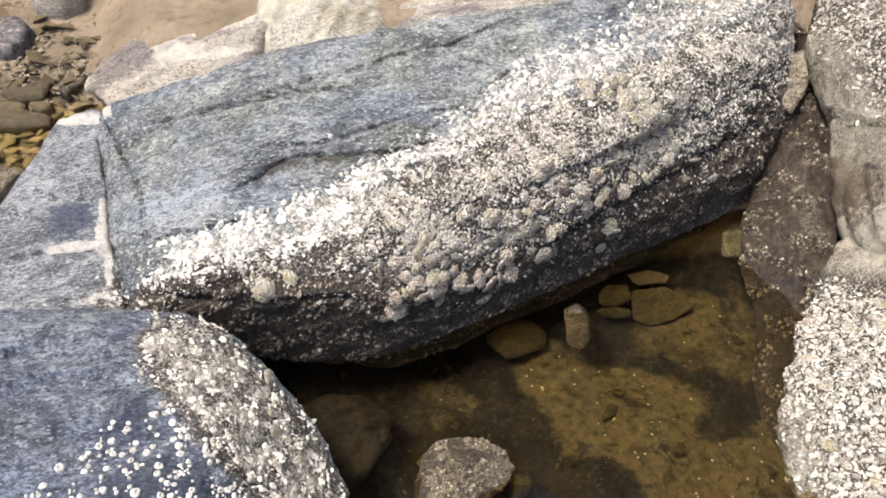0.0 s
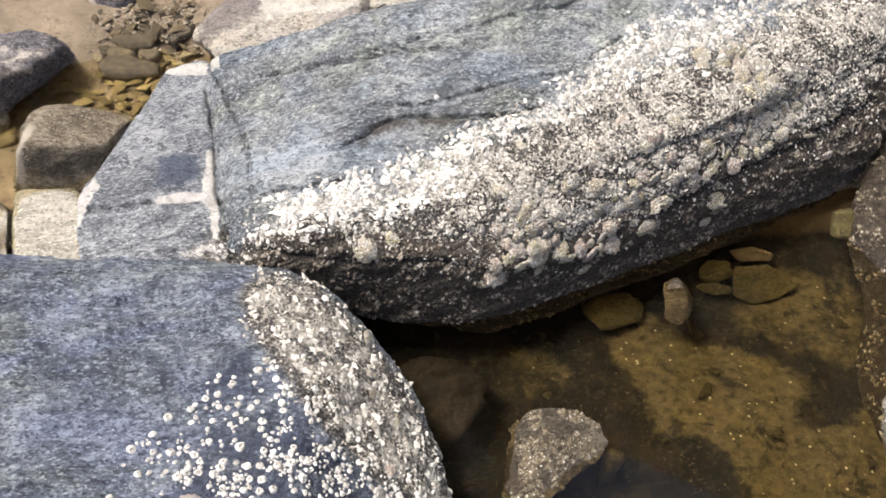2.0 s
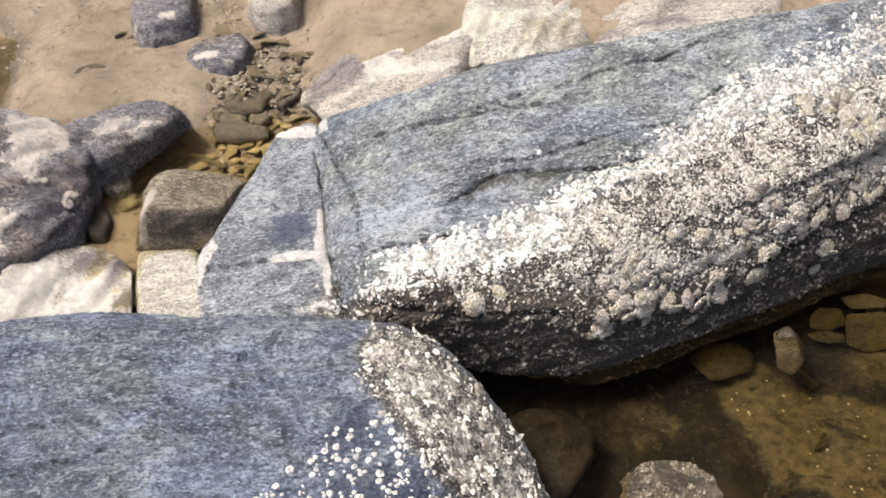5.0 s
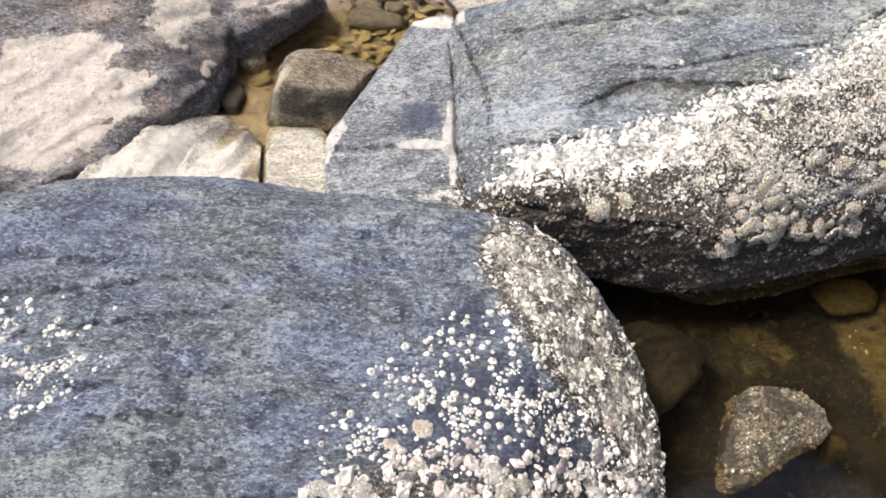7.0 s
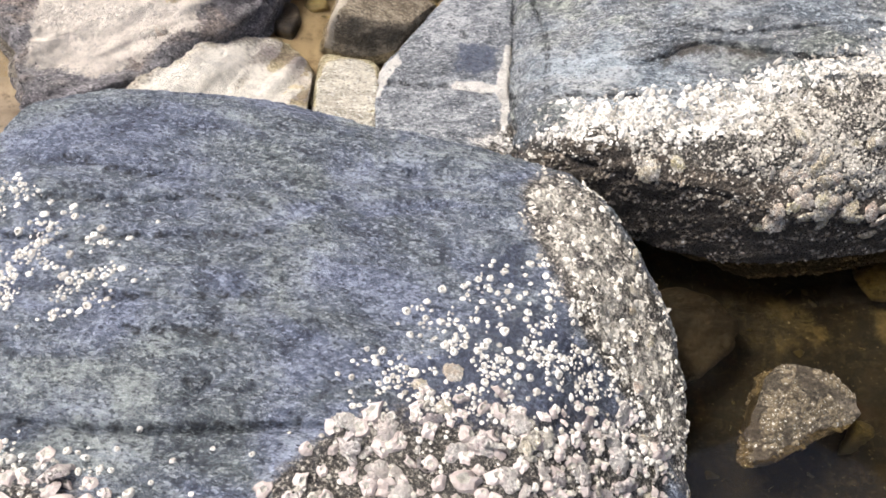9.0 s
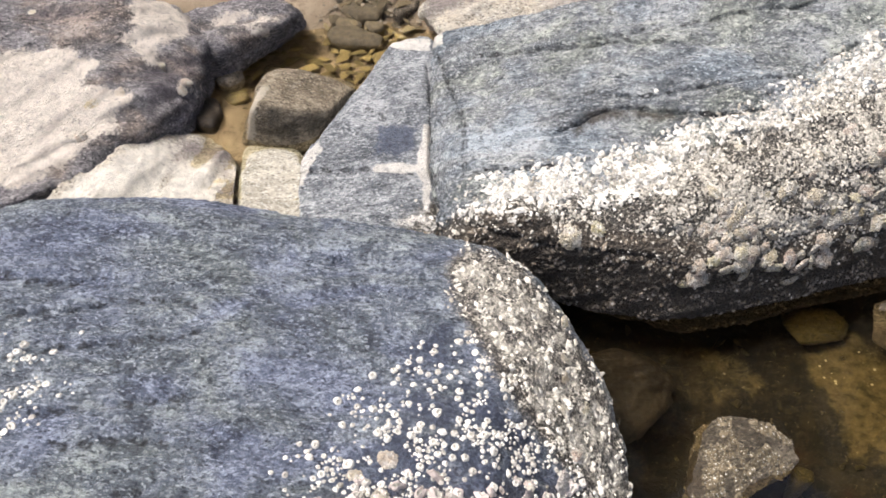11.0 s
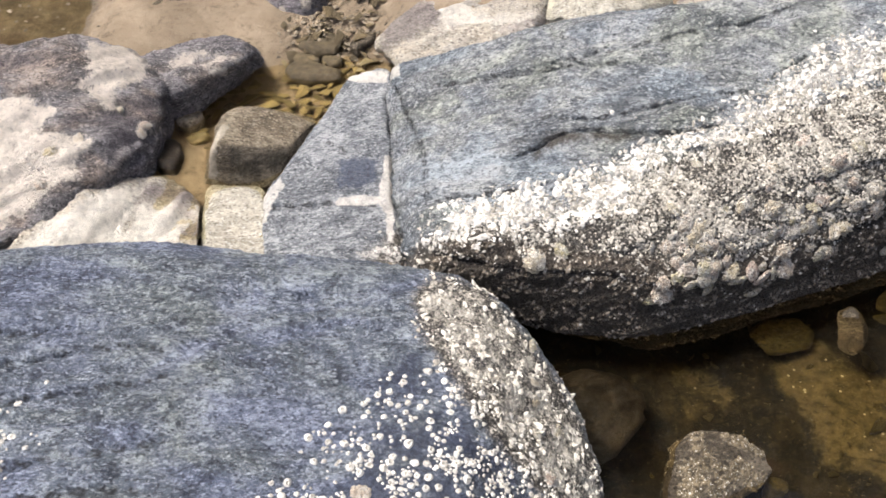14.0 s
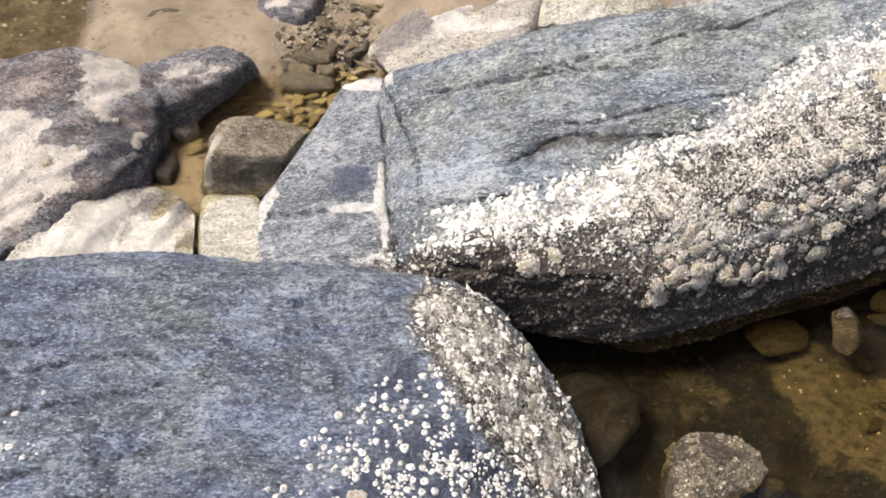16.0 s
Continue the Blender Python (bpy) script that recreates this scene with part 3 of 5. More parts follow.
MAIN_CRACKS = [(JOINT, 0.005, 0.013), (((0.089, 1.096), (0.179, 1.095), (0.268, 1.101), (0.312, 1.107), (0.378, 1.096)), 0.003, 0.006), (((0.27, 1.108), (0.348, 1.122), (0.396, 1.127), (0.449, 1.135), (0.507, 1.15), (0.585, 1.159), (0.686, 1.193)), 0.003, 0.005), (((0.2, 0.95), (0.230, 0.962), (0.258, 0.978), (0.312, 0.99), (0.37, 0.982), (0.437, 0.976), (0.5, 0.985)), 0.005, 0.009),
    (((0.251, 1.013), (0.325, 1.005), (0.4, 1.02), (0.475, 1.035), (0.556, 1.039)), 0.003, 0.005), (((0.085, 0.888), (0.149, 0.893), (0.214, 0.898), (0.28, 0.915)), 0.003, 0.004), (((0.071, 0.811), (0.189, 0.785), (0.310, 0.773), (0.431, 0.748), (0.556, 0.756)), 0.006, 0.009), (((0.597, 1.06), (0.652, 1.09)), 0.003, 0.005),
    (((0.606, 0.886), (0.706, 0.919), (0.862, 0.958), (0.993, 0.993), (1.133, 1.040)), 0.006, 0.01), (((0.688, 0.814), (0.814, 0.862), (0.956, 0.911), (1.109, 0.973)), 0.008, 0.014), (((0.025, 1.113), (0.055, 1.02), (0.069, 0.974), (0.071, 0.935), (0.069, 0.89)), 0.003, 0.006)]
bm = roughen(hull(CREST + SHOULDER + BELLY + BURIED, 0.02, 3, 0.0039), (1, 0.12, 0.18), (0.012, 0.012, 0.006, 0.0022), MAIN_CRACKS, 1, (0.12, 0.034, 0.006))
body = part("body", bm, M_MAIN, boulder)
SLAB = [(0.023, 1.433, 0.121), (0.006, 1.450, 0.119), (-0.051, 1.439, 0.109), (-0.069, 1.381, 0.101), (-0.122, 1.258, 0.103), (-0.177, 1.143, 0.105), (-0.174, 1.069, 0.108), (-0.167, 0.987, 0.113), (-0.057, 0.961, 0.125), (0.034, 0.945, 0.128), (0.037, 1.041, 0.127), (0.028, 1.195, 0.108), (0.025, 1.378, 0.121),
    (-0.200, 1.413, -0.159), (-0.050, 1.584, -0.093), (-0.164, 1.179, -0.108), (0.105, 1.482, -0.097), (0.081, 1.149, -0.047)]
SLAB_CRACKS = [(JOINT, 0.005, 0.012), (((-0.171, 0.894), (-0.116, 0.895), (-0.073, 0.896), (-0.005, 0.891), (0.029, 0.892)), 0.004, 0.005), (((-0.092, 1.007), (-0.065, 0.996), (-0.053, 0.977)), 0.003, 0.003)]
bm = roughen(hull(SLAB, 0.016, 2, 0.0042), (0.4, 0.8, 0.1), (0.007, 0.007, 0.004, 0.002), SLAB_CRACKS, 2)
slab = part("end_face", bm, M_SLAB, boulder, "fractured end face with a white vein")

UPPER = [(0.065, 0.820), (0.075, 0.844), (0.135, 0.875), (0.202, 0.892), (0.278, 0.904), (0.331, 0.929), (0.392, 0.953), (0.463, 0.974), (0.508, 0.994), (0.590, 1.035), (0.657, 1.086), (0.722, 1.120), (0.787, 1.098), (0.889, 1.153), (0.950, 1.197), (1.089, 1.240), (1.319, 1.229), (1.260, 0.946), (1.127, 0.860), (1.045, 0.840), (0.938, 0.785), (0.763, 0.730), (0.641, 0.698), (0.523, 0.659), (0.394, 0.632), (0.281, 0.668), (0.188, 0.707), (0.035, 0.787)]
BRIGHT = [[(0.101, 0.874), (0.201, 0.896), (0.276, 0.908), (0.337, 0.933), (0.397, 0.954), (0.468, 0.980), (0.522, 1.010), (0.594, 1.045), (0.660, 1.089), (0.753, 1.132), (0.841, 1.136), (0.834, 1.075), (0.724, 1.029), (0.616, 0.997), (0.499, 0.953), (0.411, 0.920), (0.339, 0.858), (0.263, 0.843), (0.155, 0.838), (0.065, 0.819)],
    [(0.795, 1.140), (0.896, 1.191), (1.202, 1.234), (1.184, 1.144), (1.001, 1.126), (0.874, 1.067), (0.775, 1.028), (0.694, 1.017)]]
BRIGHT_HEAD = [(0.022, 0.782), (0.030, 0.895), (0.246, 0.947), (0.398, 0.963), (0.418, 0.903), (0.337, 0.842), (0.153, 0.805)]
# LOW: the wet brown foot, with the overhang's shade painted into its colour.
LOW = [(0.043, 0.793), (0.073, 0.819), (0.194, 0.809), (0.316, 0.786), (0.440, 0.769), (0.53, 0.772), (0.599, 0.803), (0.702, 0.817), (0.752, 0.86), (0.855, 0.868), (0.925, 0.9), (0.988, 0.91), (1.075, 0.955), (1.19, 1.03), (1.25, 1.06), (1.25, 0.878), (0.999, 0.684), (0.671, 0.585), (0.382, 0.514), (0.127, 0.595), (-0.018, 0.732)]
paint(body, MAIN_CRACKS, bare=[(BRIGHT, 0.03, 0.65)], barn=[([UPPER], 0.03, 1.0)], stain_shade=[([[(0.217, 0.962), (0.245, 0.985), (0.298, 0.997), (0.371, 0.99), (0.437, 0.984), (0.434, 0.964), (0.359, 0.963), (0.275, 0.96), (0.23, 0.938)], [(0.085, 0.885), (0.149, 0.905), (0.214, 0.91), (0.214, 0.89), (0.149, 0.885)]], 0.015, 0.62), ([LOW], 0.04, 1.7)],
    crust=[([[(-0.018, 1.163), (0.034, 1.160), (0.036, 1.128), (-0.036, 1.123)]], 0.008, 1.3), (BRIGHT[:1], 0.03, 0.56), (BRIGHT[1:], 0.03, 0.4)])
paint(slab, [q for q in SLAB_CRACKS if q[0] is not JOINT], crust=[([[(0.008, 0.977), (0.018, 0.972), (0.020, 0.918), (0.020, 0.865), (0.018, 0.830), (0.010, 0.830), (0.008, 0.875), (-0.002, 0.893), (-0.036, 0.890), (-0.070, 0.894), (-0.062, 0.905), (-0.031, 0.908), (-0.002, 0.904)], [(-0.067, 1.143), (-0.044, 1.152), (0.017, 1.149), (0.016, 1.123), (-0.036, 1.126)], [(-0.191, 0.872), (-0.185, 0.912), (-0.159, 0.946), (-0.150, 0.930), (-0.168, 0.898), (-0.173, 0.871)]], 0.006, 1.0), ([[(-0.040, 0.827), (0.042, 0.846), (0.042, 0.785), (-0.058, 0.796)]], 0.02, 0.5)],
    stain_shade=[([[(-0.066, 0.975), (-0.001, 0.978), (-0.003, 0.935), (-0.033, 0.918), (-0.068, 0.922)]], 0.016, 0.85), ([[(-0.16, 1.0), (-0.1, 1.06), (0.0, 1.08), (0.01, 1.0), (-0.08, 0.99)], [(-0.16, 0.87), (-0.05, 0.885), (-0.05, 0.82), (-0.15, 0.83)]], 0.05, 0.38)], barn=[([[(0.023, 0.860), (0.047, 0.858), (0.045, 0.785), (-0.010, 0.789), (-0.041, 0.803)]], 0.02, 0.7)])

MAIN_TRI = surface(body, slab)
FLANK_TRI = MAIN_TRI[zone([UPPER, LOW, *BRIGHT], chart(MAIN_TRI.mean(1)), 0.03) > 0]
grow = lambda polys, soft: (lambda uv, n: zone(polys, uv, soft))
barnacles("barnacle_crust", M_BARN, "bright white barnacles in a dense band on the boulder", scatter(FLANK_TRI, 110000, lambda uv, n: np.maximum(zone(BRIGHT[:1], uv, 0.02) * (0.45 + 0.55 * zone([BRIGHT_HEAD], uv, 0.06)), 0.2 * zone(BRIGHT[1:], uv, 0.025)) * (0.1 + 0.9 * patchy(uv, 40, 1, -0.22, 0.06)), None, 1), lambda s: 0.0013 + 0.0044 * s ** 2.3, 1, 0.28, 7, (0.15, 0.4), 0.4)
barnacles("barnacle_crust", M_BARN_GREY, "grey and cream barnacles packed over the boulder's flank", scatter(FLANK_TRI, 300000, lambda uv, n: 0.8 * zone([UPPER], uv, 0.02) * (1 - zone([LOW], uv, 0.06)) ** 2.5 * (1 - 0.5 * zone(BRIGHT, uv, 0.01)) * (0.2 + 0.8 * patchy(uv, 38, 2, -0.15, 0.15)) * (0.45 + 0.55 * patchy(uv, 13, 44, -0.15, 0.12)), None, 2), lambda s: 0.0013 + 0.0022 * s ** 3, 2, 0.6, 5, (0.2, 0.45), 0.35)
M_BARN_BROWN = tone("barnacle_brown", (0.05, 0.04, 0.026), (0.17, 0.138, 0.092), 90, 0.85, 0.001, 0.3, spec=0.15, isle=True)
# Barnacles for LOW: dull brown, toned down as part of its painted shade.
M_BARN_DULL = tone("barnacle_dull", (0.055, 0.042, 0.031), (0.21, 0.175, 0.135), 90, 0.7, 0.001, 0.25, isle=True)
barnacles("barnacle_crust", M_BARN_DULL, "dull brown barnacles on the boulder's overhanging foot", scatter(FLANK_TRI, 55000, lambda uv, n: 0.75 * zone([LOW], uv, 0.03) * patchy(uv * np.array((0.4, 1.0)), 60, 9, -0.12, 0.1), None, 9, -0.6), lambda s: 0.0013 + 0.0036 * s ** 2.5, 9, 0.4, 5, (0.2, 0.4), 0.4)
SPECKS = [[(0.361, 1.019), (0.398, 1.047), (0.538, 1.035), (0.641, 1.087), (0.690, 1.129), (0.705, 1.093), (0.599, 1.028), (0.480, 0.982)], [(-0.041, 0.803), (-0.006, 0.836), (0.069, 0.876), (0.091, 0.842), (0.038, 0.789)]]
barnacles("barnacle_crust", M_BARN, "scattered white barnacles on bare blue-grey stone", scatter(MAIN_TRI, 60000, lambda uv, n: 0.25 * zone(SPECKS, uv, 0.03) * patchy(uv, 40, 3, 0.05, 0.3), None, 3), lambda s: 0.0014 + 0.0035 * s ** 2, 3, 0.5, 6)

# ---- the near boulder ----
near_boulder = tagged(new("boulder"), "slate-blue boulder with barnacled flank, at the pool's edge", "boulder")
RIM = [(-0.627, 0.921, 0.185), (-0.526, 0.947, 0.191), (-0.463, 0.971, 0.178), (-0.360, 0.992, 0.153), (-0.224, 0.992, 0.135), (-0.152, 0.979, 0.132), (-0.072, 0.955, 0.136), (0.061, 0.915, 0.159), (0.099, 0.899, 0.165), (0.142, 0.875, 0.161), (0.164, 0.860, 0.148), (0.185, 0.837, 0.127), (0.212, 0.805, 0.103), (0.238, 0.767, 0.081), (0.259, 0.729, 0.056), (0.273, 0.687, 0.030), (0.274, 0.645, 0.015), (0.275, 0.585, 0.005), (0.278, 0.525, 0.003), (0.265, 0.442, -0.001)]
EDGE_LINE = [(0.071, 0.882, 0.176), (0.074, 0.831, 0.170), (0.084, 0.778, 0.152), (0.106, 0.711, 0.127), (0.134, 0.676, 0.113), (0.191, 0.589, 0.096), (0.107, 0.547, 0.128), (-0.011, 0.550, 0.162), (-0.128, 0.570, 0.167), (-0.118, 0.507, 0.179), (-0.148, 0.408, 0.187)]
BACK = [(-0.663, 0.821, 0.112), (-0.540, 0.571, 0.184), (-0.717, 0.524, 0.177), (-0.580, 0.275, 0.198), (-0.407, 0.280, 0.237), (-0.109, 0.321, 0.214), (0.048, 0.357, 0.193), (0.175, 0.410, 0.092), (0.305, 0.586, -0.379), (-0.698, 0.479, -0.388), (-1.076, 0.785, -0.287), (-0.686, 1.178, -0.109), (0.169, 1.059, -0.128)]
NEAR_CRACKS = [(((-0.543, 0.685), (-0.491, 0.688), (-0.425, 0.691), (-0.374, 0.701), (-0.306, 0.707), (-0.267, 0.7)), 0.003, 0.006), (((-0.62, 0.634), (-0.575, 0.636), (-0.532, 0.639), (-0.48, 0.642), (-0.422, 0.65), (-0.376, 0.656), (-0.31, 0.662), (-0.258, 0.669)), 0.003, 0.006), (((-0.417, 0.586), (-0.349, 0.592), (-0.287, 0.599), (-0.238, 0.604)), 0.003, 0.005),
    (((-0.6, 0.46), (-0.454, 0.469), (-0.407, 0.470), (-0.355, 0.470), (-0.29, 0.477), (-0.235, 0.482), (-0.174, 0.488)), 0.004, 0.009), (((-0.395, 0.558), (-0.358, 0.557), (-0.305, 0.563), (-0.261, 0.56)), 0.003, 0.004), (((-0.539, 0.736), (-0.46, 0.725), (-0.426, 0.724), (-0.4, 0.731)), 0.003, 0.004), (((-0.102, 0.764), (-0.099, 0.763), (-0.096, 0.765)), 0.0045, 0.014),
    (((-0.301, 0.521), (-0.286, 0.509), (-0.278, 0.519)), 0.007, 0.004)]
bm = roughen(hull(RIM + EDGE_LINE + BACK, 0.014, 2, 0.0036), (1, 0.1, 0.0), (0.009, 0.007, 0.0045, 0.002), NEAR_CRACKS, 4, (0.06, 0.055, 0.003))
near_body = part("body", bm, M_NEAR, near_boulder)
FLANK = [(0.071, 0.780), (0.112, 0.773), (0.145, 0.757), (0.183, 0.709), (0.241, 0.624), (0.276, 0.536), (0.283, 0.483), (0.285, 0.393), (0.219, 0.471), (0.159, 0.548), (0.108, 0.612), (0.083, 0.658), (0.051, 0.703), (0.040, 0.750)]
RINGS = [(-0.099, 0.525), (-0.082, 0.560), (-0.032, 0.591), (-0.002, 0.624), (0.033, 0.637), (0.073, 0.628), (0.118, 0.600), (0.169, 0.545), (0.209, 0.483), (0.224, 0.458), (0.113, 0.460), (0.045, 0.479), (-0.022, 0.486), (-0.096, 0.491)]
LOWER = [(-0.184, 0.443), (-0.116, 0.499), (-0.046, 0.519), (0.039, 0.516), (0.130, 0.501), (0.220, 0.486), (0.244, 0.428), (0.204, 0.362), (-0.186, 0.319)]
LEFT = [[(-0.7, 0.705), (-0.569, 0.685), (-0.51, 0.66), (-0.42, 0.622), (-0.395, 0.601), (-0.45, 0.58), (-0.491, 0.572), (-0.7, 0.565)], [(-0.564, 0.415), (-0.419, 0.447), (-0.384, 0.434), (-0.338, 0.416), (-0.278, 0.350), (-0.558, 0.319)]]
paint(near_body, NEAR_CRACKS, crust=[([FLANK], 0.02, 0.5), ([[(0.12, 0.77), (0.18, 0.72), (0.25, 0.6), (0.285, 0.5), (0.24, 0.5), (0.15, 0.68)]], 0.02, 0.52)], barn=[([FLANK], 0.02, 1.0), ([LOWER], 0.02, 1.3), ([RINGS], 0.03, 0.3), ([LEFT[1]], 0.03, 0.8)], stain_shade=[([[(-0.037, 0.626), (-0.001, 0.684), (0.038, 0.702), (0.099, 0.639), (0.140, 0.574), (0.066, 0.622)], RINGS], 0.03, 0.62), ([[(-0.597, 0.603), (-0.470, 0.625), (-0.411, 0.589), (-0.522, 0.550), (-0.593, 0.539)]], 0.03, 0.55)])
NEAR_TRI = surface(near_body)
barnacles("barnacle_crust", M_BARN_CREAM, "cream barnacles crowded on the boulder's steep flank", scatter(NEAR_TRI, 130000, lambda uv, n: zone([FLANK], uv, 0.012) * (0.06 + 0.64 * patchy(uv, 60, 4, -0.05, 0.12)), None, 5), lambda s: 0.0013 + 0.0034 * s ** 3, 5, 0.24, 7, (0.12, 0.35), 0.45)
barnacles("barnacle_crust", M_BARN, "white ring barnacles in loose clusters on dark slate", scatter(NEAR_TRI, 220000, lambda uv, n: np.maximum(zone([RINGS], uv, 0.04) ** 1.5 * (0.05 + 0.95 * patchy(uv, 52, 6, 0.06, 0.14)), 0.8 * zone(LEFT, uv, 0.025) * (0.03 + patchy(uv, 36, 8, 0.0, 0.12))), lambda s: 0.0032 + 0.0058 * s ** 2, 6), lambda s: 0.0017 + 0.0045 * s ** 2, 6, 0.6, 9, (0.32, 0.5), 0.14)
barnacles("barnacle_crust", M_BARN, "sparse white ring barnacles along a crack", scatter(NEAR_TRI, 12000, lambda uv, n: 0.09 * zone([[(-0.521, 0.464), (-0.329, 0.459), (-0.170, 0.501), (-0.089, 0.571), (-0.030, 0.602), (0.023, 0.681), (0.038, 0.718), (0.059, 0.690), (0.029, 0.620), (-0.081, 0.485), (-0.201, 0.434), (-0.327, 0.421), (-0.517, 0.407)], [(-0.531, 0.675), (-0.390, 0.682), (-0.385, 0.620), (-0.556, 0.624)]], uv, 0.02), lambda s: 0.012, 7), lambda s: 0.0022 + 0.0018 * s, 7, 0.6, 9, (0.35, 0.5), 0.1)
barnacles("barnacle_crust", M_BARN_GREY, "worn barnacles between limpets low on the boulder", scatter(NEAR_TRI, 30000, lambda uv, n: 0.15 * zone([LOWER], uv, 0.02), None, 8), lambda s: 0.0018 + 0.0048 * s ** 2, 8, 0.8, 6)

# ---- limpets ----
from mathutils.bvhtree import BVHTree


def tree_of(ob):
    me = ob.data
    co, tri = np.empty(len(me.vertices) * 3), np.empty(len(me.polygons) * 3, int)
    me.vertices.foreach_get("co", co)
    me.loops.foreach_get("vertex_index", tri)
    return BVHTree.FromPolygons(co.reshape(-1, 3).tolist(), tri.reshape(-1, 3).tolist())


MAIN_TREE, NEAR_TREE = tree_of(body), tree_of(near_body)
rng = np.random.default_rng(11)
SHELL_SPOTS = [((0.214, 0.941, 0.150), 0.0185), ((0.251, 0.946, 0.155), 0.015), ((0.594, 0.986, 0.139), 0.0165), ((0.575, 1.009, 0.159), 0.013), ((0.559, 0.988, 0.140), 0.0155), ((0.629, 0.990, 0.142), 0.0145),
    ((0.665, 0.973, 0.092), 0.015), ((0.678, 0.974, 0.093), 0.013), ((0.562, 1.040, 0.204), 0.0115), ((0.768, 1.138, 0.275), 0.014)]
for q, r in SHELL_SPOTS:
    co, n = nearest(MAIN_TREE, q)
    put_shell(co, n, r, rng, "large pale limpet shell with ribs, fixed to the boulder", "limpets on the long boulder")
CLUMPS = [((0.440, 0.954, 0.144), 0.05, 20), ((0.471, 0.937, 0.129), 0.04, 13), ((0.408, 0.920, 0.106), 0.028, 6), ((0.564, 0.938, 0.095), 0.035, 9), ((0.615, 1.001, 0.152), 0.05, 9), ((0.676, 0.995, 0.147), 0.05, 9),
    ((0.826, 1.150, 0.269), 0.04, 13), ((0.853, 1.114, 0.236), 0.045, 14), ((0.767, 1.048, 0.177), 0.06, 12), ((0.857, 1.072, 0.181), 0.06, 10), ((0.914, 1.113, 0.201), 0.04, 5), ((0.666, 1.046, 0.192), 0.07, 6), ((0.789, 1.007, 0.088), 0.05, 4), ((0.526, 1.008, 0.176), 0.07, 6), ((0.996, 1.073, 0.112), 0.06, 3)]
taken = []
for q, spread, count in CLUMPS:
    for _ in range(count):
        for _ in range(12):
            co, n = nearest(MAIN_TREE, Vector(q) + Vector(rng.normal(0, spread * 0.45, 3)))
            r = rng.uniform(0.009, 0.0175)
            if n.dot(FACING) > -0.1 and all((co - c).length > 0.56 * (r + s) for c, s in taken):
                taken.append((co, r))
                put_shell(co, n, r, rng, "limpet shell clustered among barnacles on the boulder", "limpets on the long boulder", 0.3)
                break
NEAR_SPOTS = [((0.168, 0.749, 0.100), 0.0135), ((0.177, 0.723, 0.094), 0.011), ((0.200, 0.695, 0.069), 0.012), ((0.178, 0.672, 0.101), 0.012), ((0.193, 0.618, 0.087), 0.011), ((-0.024, 0.550, 0.184), 0.014), ((-0.056, 0.532, 0.184), 0.011), ((0.202, 0.559, 0.069), 0.014), ((0.197, 0.810, 0.111), 0.01)]
for q, r in NEAR_SPOTS:
    co, n = nearest(NEAR_TREE, q)
    put_shell(co, n, r, rng, "pale limpet shell on the barnacled flank", "limpets on the near boulder")
places = scatter(NEAR_TRI, 6000, lambda uv, n: zone([LOWER], uv, 0.01) + 0.5 * zone([LEFT[1]], uv, 0.01), lambda s: 0.017 + 0.009 * s, 12)
for p, n, s in list(zip(*places))[:105]:
    put_shell(p, n, 0.0105 + 0.009 * s, rng, "worn pinkish-white limpet shell in a dense clump", "limpets on the near boulder", 0.6, RAGGED)
barnacles("barnacle_crust", M_BARN_PINK, "large worn pinkish barnacles crowded between limpets", scatter(NEAR_TRI, 60000, lambda uv, n: np.maximum(zone([LOWER], uv, 0.015), 0.6 * zone([LEFT[1]], uv, 0.02)) * (0.15 + 0.85 * patchy(uv, 30, 51, -0.12, 0.12)), lambda s: 0.013 + 0.008 * s, 51), lambda s: 0.0055 + 0.0065 * s, 51, 0.55, 12, (0.3, 0.5), 0.3)

# ---- rocks behind ----
def lone_rock(points, material, label, grain=(1, 0.3, 0), coarse=0.02, rounds=3, fine=0.009, amps=(0.034, 0.02, 0.01, 0.003), cracks=(), seed=0, name="rock", category="rock", **zones):
    ob = link_mesh(name, roughen(hull(points, coarse, rounds, fine), grain, amps, cracks, seed), material)
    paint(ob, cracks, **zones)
    return tagged(ob, label, category)


BACK_LEFT = [(-0.847, 1.536, 0.109), (-0.724, 1.546, 0.118), (-0.611, 1.557, 0.128), (-0.516, 1.546, 0.127), (-0.431, 1.516, 0.117), (-0.384, 1.439, 0.109), (-0.386, 1.352, 0.101), (-0.413, 1.274, 0.092), (-0.533, 1.162, 0.070), (-0.588, 1.095, 0.062), (-0.732, 1.033, 0.041), (-0.802, 1.189, 0.112), (-0.522, 1.347, 0.131), (-0.600, 1.311, 0.125), (-0.393, 1.544, 0.020), (-0.375, 1.440, 0.020), (-0.379, 1.305, 0.020), (-0.448, 1.248, 0.020), (-0.541, 1.180, 0.020), (-0.605, 1.109, 0.020), (-0.737, 1.801, -0.073), (-1.039, 1.694, -0.169), (-0.906, 1.264, -0.206)]
